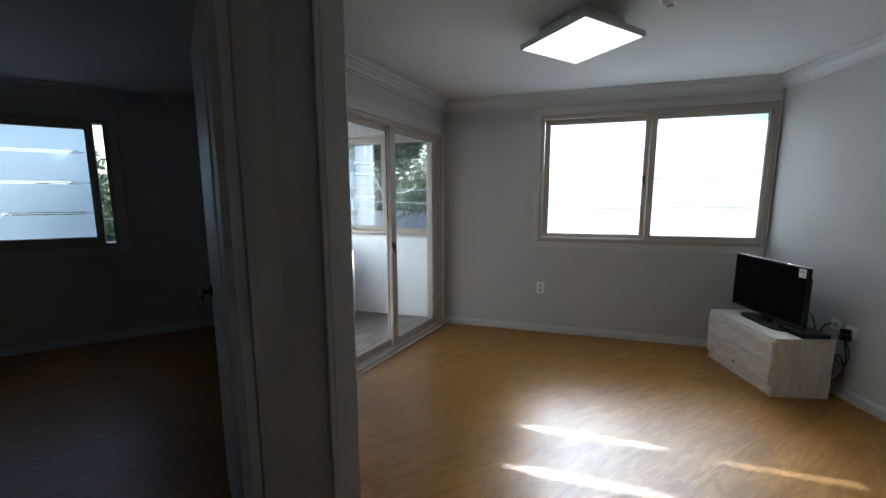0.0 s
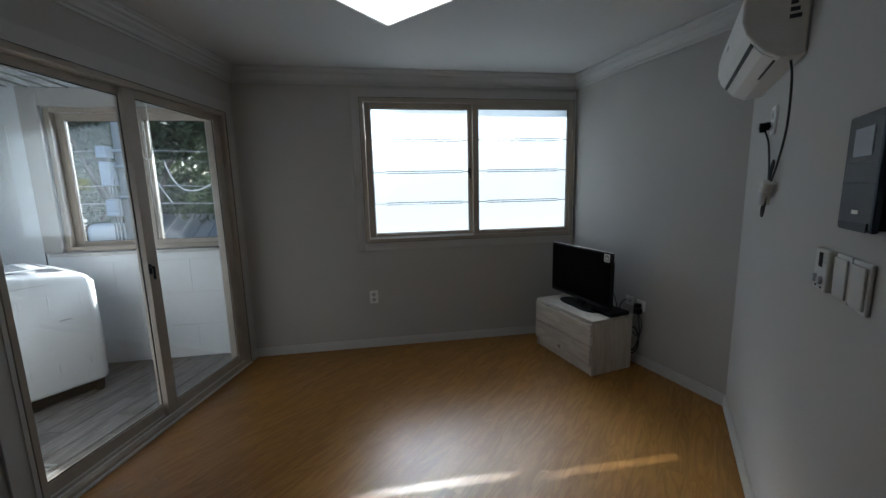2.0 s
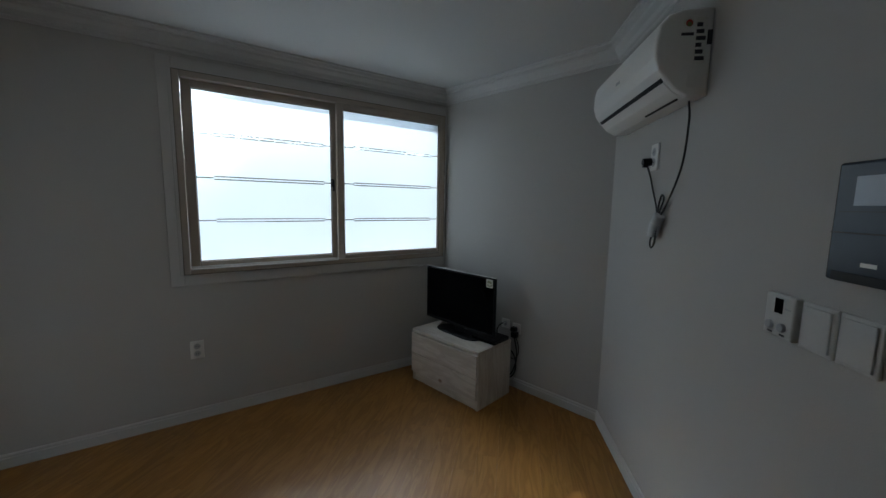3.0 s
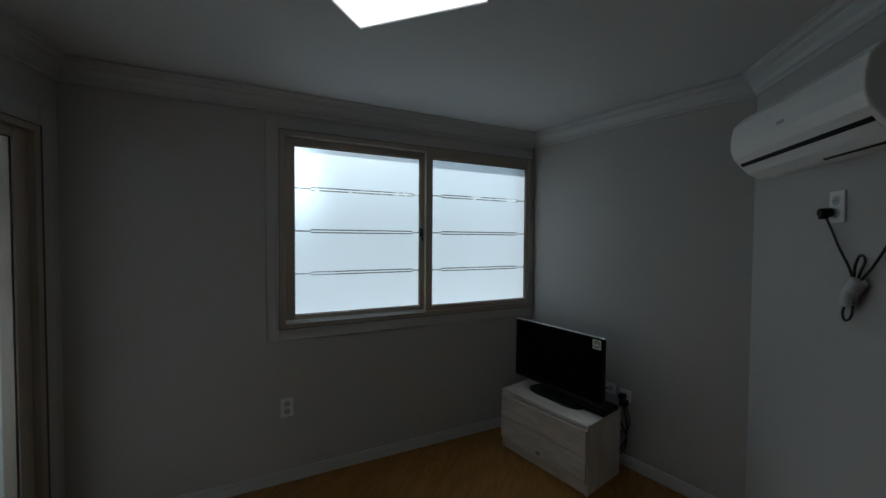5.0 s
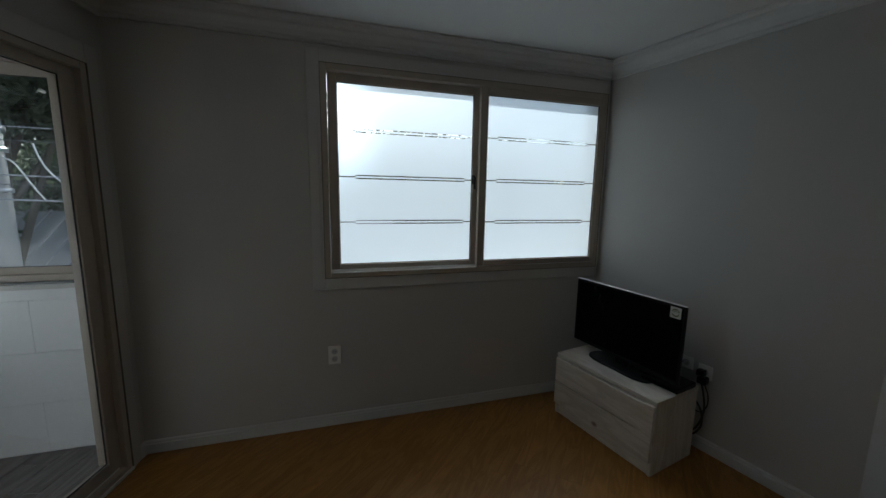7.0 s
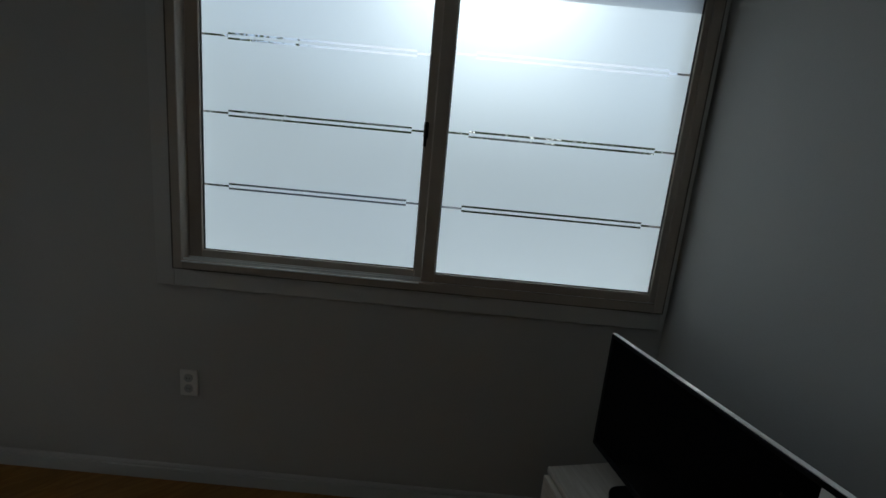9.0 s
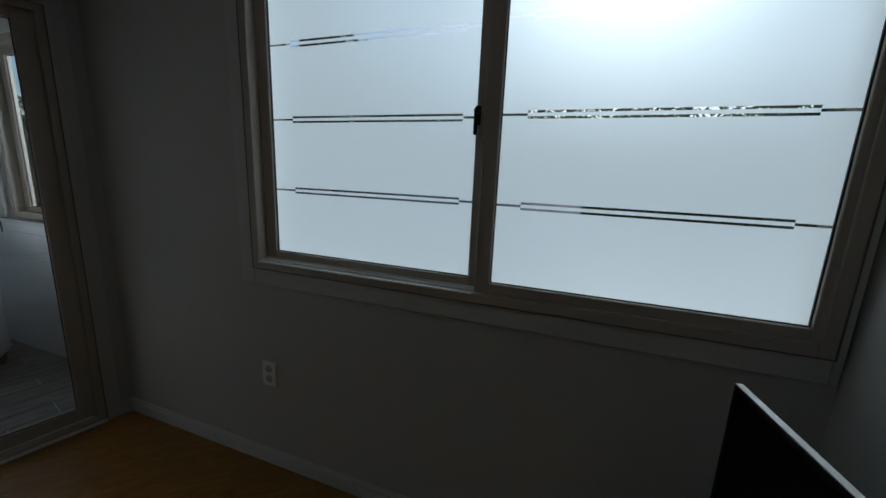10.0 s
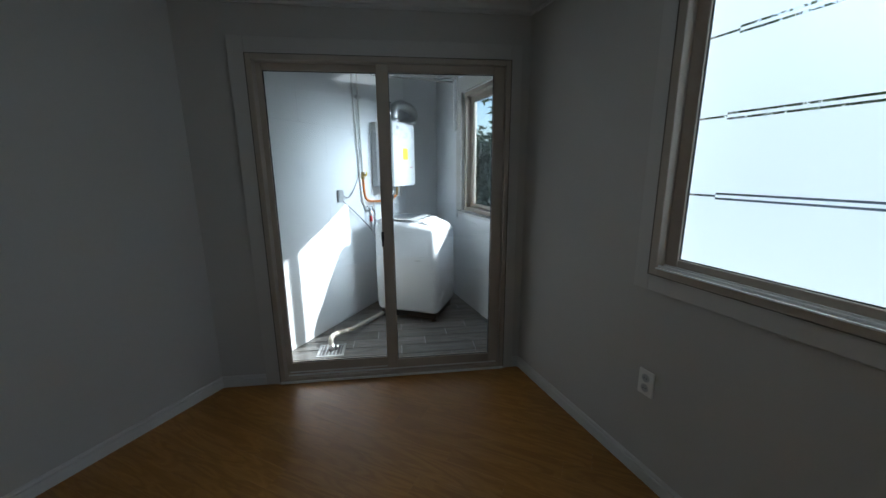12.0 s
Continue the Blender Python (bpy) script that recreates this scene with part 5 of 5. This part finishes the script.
def street_cables():
    k = 0
    for z0, z1, y1, sag, r in ((1.62, 1.50, 8.9, 0.16, 0.012), (1.98, 1.85, 9.2, 0.14, 0.009), (1.36, 1.22, 8.8, 0.12, 0.014), (1.52, 1.66, 9.4, 0.20, 0.008), (2.12, 2.05, 9.6, 0.10, 0.007)):
        t = thing("overhead_cable", pose(0, 0, 0), "thin overhead cable held by the concrete pole", "cable", "overhead cables")
        pts = [(-16 + 13.03 * u, 12.0 - 3.65 * u, z0 + 0.3 * (1 - u) - 4 * sag * u * (1 - u)) for u in (0, 0.25, 0.5, 0.75, 1)] + [(-2.97 + 14 * u, 8.35 + (y1 - 8.35) * u, z0 + (z1 - z0) * u - 4 * sag * u * (1 - u)) for u in (0.2, 0.4, 0.6, 0.8, 1)]
        part("wire", tube(pts, r * 0.6, 6, 4), M_CABLEGREY if k % 2 else M_GREYPLASTIC, t)
        k += 1
    t = thing("loose_wire", pose(0, 0, 0), "pale loose wire hanging from the cables", "cable", "overhead cables")
    part("wire", tube([(-2.52, 8.5, 1.96), (-2.49, 8.5, 1.84), (-2.42, 8.5, 1.68), (-2.29, 8.5, 1.545), (-2.08, 8.5, 1.54), (-1.85, 8.5, 1.65)], 0.009, 6, 6), M_ROPE, t)
    t = thing("loose_wire", pose(0, 0, 0), "pale loose wire hanging from the cables", "cable", "overhead cables")
    part("wire", tube([(-2.79, 8.5, 1.80), (-2.70, 8.5, 1.74), (-2.58, 8.5, 1.52), (-2.47, 8.5, 1.33)], 0.008, 6, 6), M_ROPE, t)


street_cables()


def utility_box():
    t = thing("utility_box", pose(-3.5, 8.65, GZ), "white rounded cable box on a post", "utility box")
    part("post", cylinder((0, 0, 0), (0, 0, 3.650), 0.05, seg=14), M_STEEL, t)
    bm = box(-0.25, -0.16, 3.651, 0.25, 0.16, 4.07, 0.12, 5)
    for f in bm.faces:
        f.smooth = True
    part("cover", bm, M_LACQUER, t, "white rounded cover")
    return t


utility_box()


def low_house():
    t = thing("low_house", pose(-1.8, 12.0, GZ + 0.13), "low house with a pale grey sheet roof", "house")
    part("wall", box(-3.4, -1.2, -0.13, 3.4, 1.2, 3.05), M_FACADE, t, "plain rendered wall")
    roof = bmesh.new()
    prof = [(-1.55, 3.00), (0.0, 3.92), (1.55, 3.00), (1.55, 2.92), (0.0, 3.84), (-1.55, 2.92)]
    a = [roof.verts.new((-3.7, y, z)) for y, z in prof]
    b = [roof.verts.new((3.7, y, z)) for y, z in prof]
    for i in range(6):
        roof.faces.new((a[i], a[(i + 1) % 6], b[(i + 1) % 6], b[i]))
    roof.faces.new(a[::-1])
    roof.faces.new(b)
    bmesh.ops.recalc_face_normals(roof, faces=roof.faces)
    rf = part("roof", roof, M_ROOF, t, "pale grey sheet roof")
    for k in range(24):
        x = -3.6 + k * 0.31
        rib = box(x - 0.02, -1.80, -0.0, x + 0.02, 0.0, 0.03)
        bmesh.ops.transform(rib, matrix=pose(0, 0, 3.93, rx=30.7), verts=rib.verts)
        part("rib", rib, M_ROOF, rf)
    for x in (-2.2, -0.6, 1.0, 2.4):
        wdw = part("window", box(x - 0.4, -1.235, 1.0, x + 0.4, -1.202, 2.1, 0.006), M_BEIGE, t, "small house window")
        part("pane", box(x - 0.35, -1.240, 1.05, x + 0.35, -1.2355, 2.05), M_CARGLASS, wdw)
    return t


low_house()


# ---- floor boards and tiles, last ----
def clip(poly, region):
    """The part of a convex outline that lies within a convex, clockwise region."""
    out = poly
    for i in range(len(region)):
        a, b = region[i], region[(i + 1) % len(region)]
        inside = lambda p: (b[0] - a[0]) * (p[1] - a[1]) - (b[1] - a[1]) * (p[0] - a[0]) <= 1e-9
        src, out = out, []
        for k in range(len(src)):
            p, q = src[k], src[(k + 1) % len(src)]
            if inside(p):
                out.append(p)
            if inside(p) != inside(q):
                d1 = (b[0] - a[0]) * (p[1] - a[1]) - (b[1] - a[1]) * (p[0] - a[0])
                d2 = (b[0] - a[0]) * (q[1] - a[1]) - (b[1] - a[1]) * (q[0] - a[0])
                u = d1 / (d1 - d2)
                out.append((p[0] + (q[0] - p[0]) * u, p[1] + (q[1] - p[1]) * u))
        if len(out) < 3:
            return []
    return out


def area(poly):
    return abs(sum(p[0] * q[1] - q[0] * p[1] for p, q in zip(poly, poly[1:] + poly[:1]))) / 2


def boards(parent, region, angle, origin, wid, length, gap, z0, z1, name, material, offset, rows, cols, bevel=0.0008):
    c, s = math.cos(angle), math.sin(angle)
    rnd = random.Random(5)
    for r in range(-rows, rows):
        shift = offset(r, rnd)
        for k in range(-cols, cols):
            x0, y0 = k * length + shift, r * wid
            rect = [(x0 + gap, y0 + gap), (x0 + gap, y0 + wid - gap), (x0 + length - gap, y0 + wid - gap), (x0 + length - gap, y0 + gap)]
            world_rect = [(origin[0] + c * x - s * y, origin[1] + s * x + c * y) for x, y in rect]
            piece = clip(world_rect, region)
            if len(piece) < 3 or area(piece) < 0.0004:
                continue
            local = [((px - origin[0]) * c + (py - origin[1]) * s, -(px - origin[0]) * s + (py - origin[1]) * c) for px, py in piece]
            mx, my = sum(p[0] for p in local) / len(local), sum(p[1] for p in local) / len(local)
            pts = [(px - mx, py - my) for px, py in local]
            if sum(p[0] * q[1] - q[0] * p[1] for p, q in zip(pts, pts[1:] + pts[:1])) < 0:
                pts = pts[::-1]
            n_ = len(pts)
            lip = min(0.0012, bevel * 1.5)
            ins = [(px * (1 - lip / max(abs(px), 0.02)), py * (1 - lip / max(abs(py), 0.02))) for px, py in pts]
            me = bpy.data.meshes.new(name)
            vs = [(px, py, z0) for px, py in pts] + [(px, py, z1 - bevel) for px, py in pts] + [(px, py, z1) for px, py in ins]
            fs = [tuple(range(2 * n_, 3 * n_))]
            for i in range(n_):
                j = (i + 1) % n_
                fs += [(i, j, n_ + j, n_ + i), (n_ + i, n_ + j, 2 * n_ + j, 2 * n_ + i)]
            me.from_pydata(vs, [], fs)
            me.materials.append(material)
            ob = new(name, me)
            ob.parent = parent
            ob.matrix_world = Matrix.Translation((origin[0] + c * mx - s * my, origin[1] + s * mx + c * my, 0)) @ Matrix.Rotation(angle, 4, "Z")


boards(sub, LIVING, radians(45.5), (1.0, 4.0), 0.118, 0.92, 0.00012, -0.0118, 0.0, "plank", M_FLOOR, lambda r, rnd: rnd.uniform(0, 0.92), 24, 5, 0.00025)
ang = math.atan2(P1[1] - C[1], P1[0] - C[0])
back_edge = SD @ Vector((0.0, 0.162, 0))
back_end = SD @ Vector((dist(C, P1) + 0.05, 0.162, 0))
BAL = [(back_edge.x, back_edge.y), B0, B1, (P1[0] - 0.13, FAR_Y), (back_end.x, back_end.y)]
boards(bal_floor, BAL, ang, (-1.4, 4.9), 0.148, 0.60, 0.0024, BAL_Z - 0.0018, BAL_Z + 0.002, "tile", M_PLANKTILE, lambda r, rnd: 0.2 * (r % 3), 14, 5)


# wall tiles of the balcony
def wall_tiles(parent, x0, x1, z0, z1, skip=(), wid=0.60, high=0.30, first=0.0):
    """Glazed tiles with open joints in front of a wall, left out where the openings are."""
    cells = []
    k = 0
    z = z0
    while z < z1 - 0.02:
        zt = min(z + high, z1)
        x = x0 - (first if k % 2 else first + wid / 2)
        while x < x1 - 0.01:
            a, b = max(x, x0), min(x + wid, x1)
            if b - a > 0.02:
                cells.append((a, b, z, zt))
            x += wid
        z += high
        k += 1
    shared = {}
    for a, b, c, d in cells:
        rest = [(a, b, c, d)]
        for h in skip:
            out = []
            for p in rest:
                ix0, ix1, iz0, iz1 = max(p[0], h[0]), min(p[1], h[1]), max(p[2], h[2]), min(p[3], h[3])
                if ix0 >= ix1 or iz0 >= iz1:
                    out.append(p)
                    continue
                for q in ((p[0], ix0, p[2], p[3]), (ix1, p[1], p[2], p[3]), (ix0, ix1, p[2], iz0), (ix0, ix1, iz1, p[3])):
                    if q[1] - q[0] > 0.015 and q[3] - q[2] > 0.015:
                        out.append(q)
            rest = out
        for q in rest:
            w_, h_ = round(q[1] - q[0], 3), round(q[3] - q[2], 3)
            if (w_, h_) not in shared:
                bm = box(-w_ / 2 + 0.0006, -0.005, -h_ / 2 + 0.0006, w_ / 2 - 0.0006, -0.0005, h_ / 2 - 0.0006, 0.0005, 1)
                me = bpy.data.meshes.new("tile")
                bm.to_mesh(me)
                bm.free()
                me.materials.append(M_TILEWALL)
                shared[w_, h_] = me
            ob = new("tile", shared[w_, h_])
            ob.parent = parent
            ob.matrix_local = Matrix.Translation(((q[0] + q[1]) / 2, 0, (q[2] + q[3]) / 2))


by_name = {o.name: o for o in scene.objects}
hole = (BWIN[0] - BACK_X - 0.14, BWIN[1] - BACK_X + 0.02, BWIN[2] - 0.04, BWIN[3] + 0.14)
wall_tiles(by_name["wall_balcony_window"], 0.01, P1[0] - BACK_X - 0.13, BAL_Z + 0.004, H + 0.045, [hole], first=0.35)
wall_tiles(by_name["wall_balcony_west"], 0.17, dist(C, B0) - 0.01, BAL_Z + 0.004, H + 0.045, first=0.2)
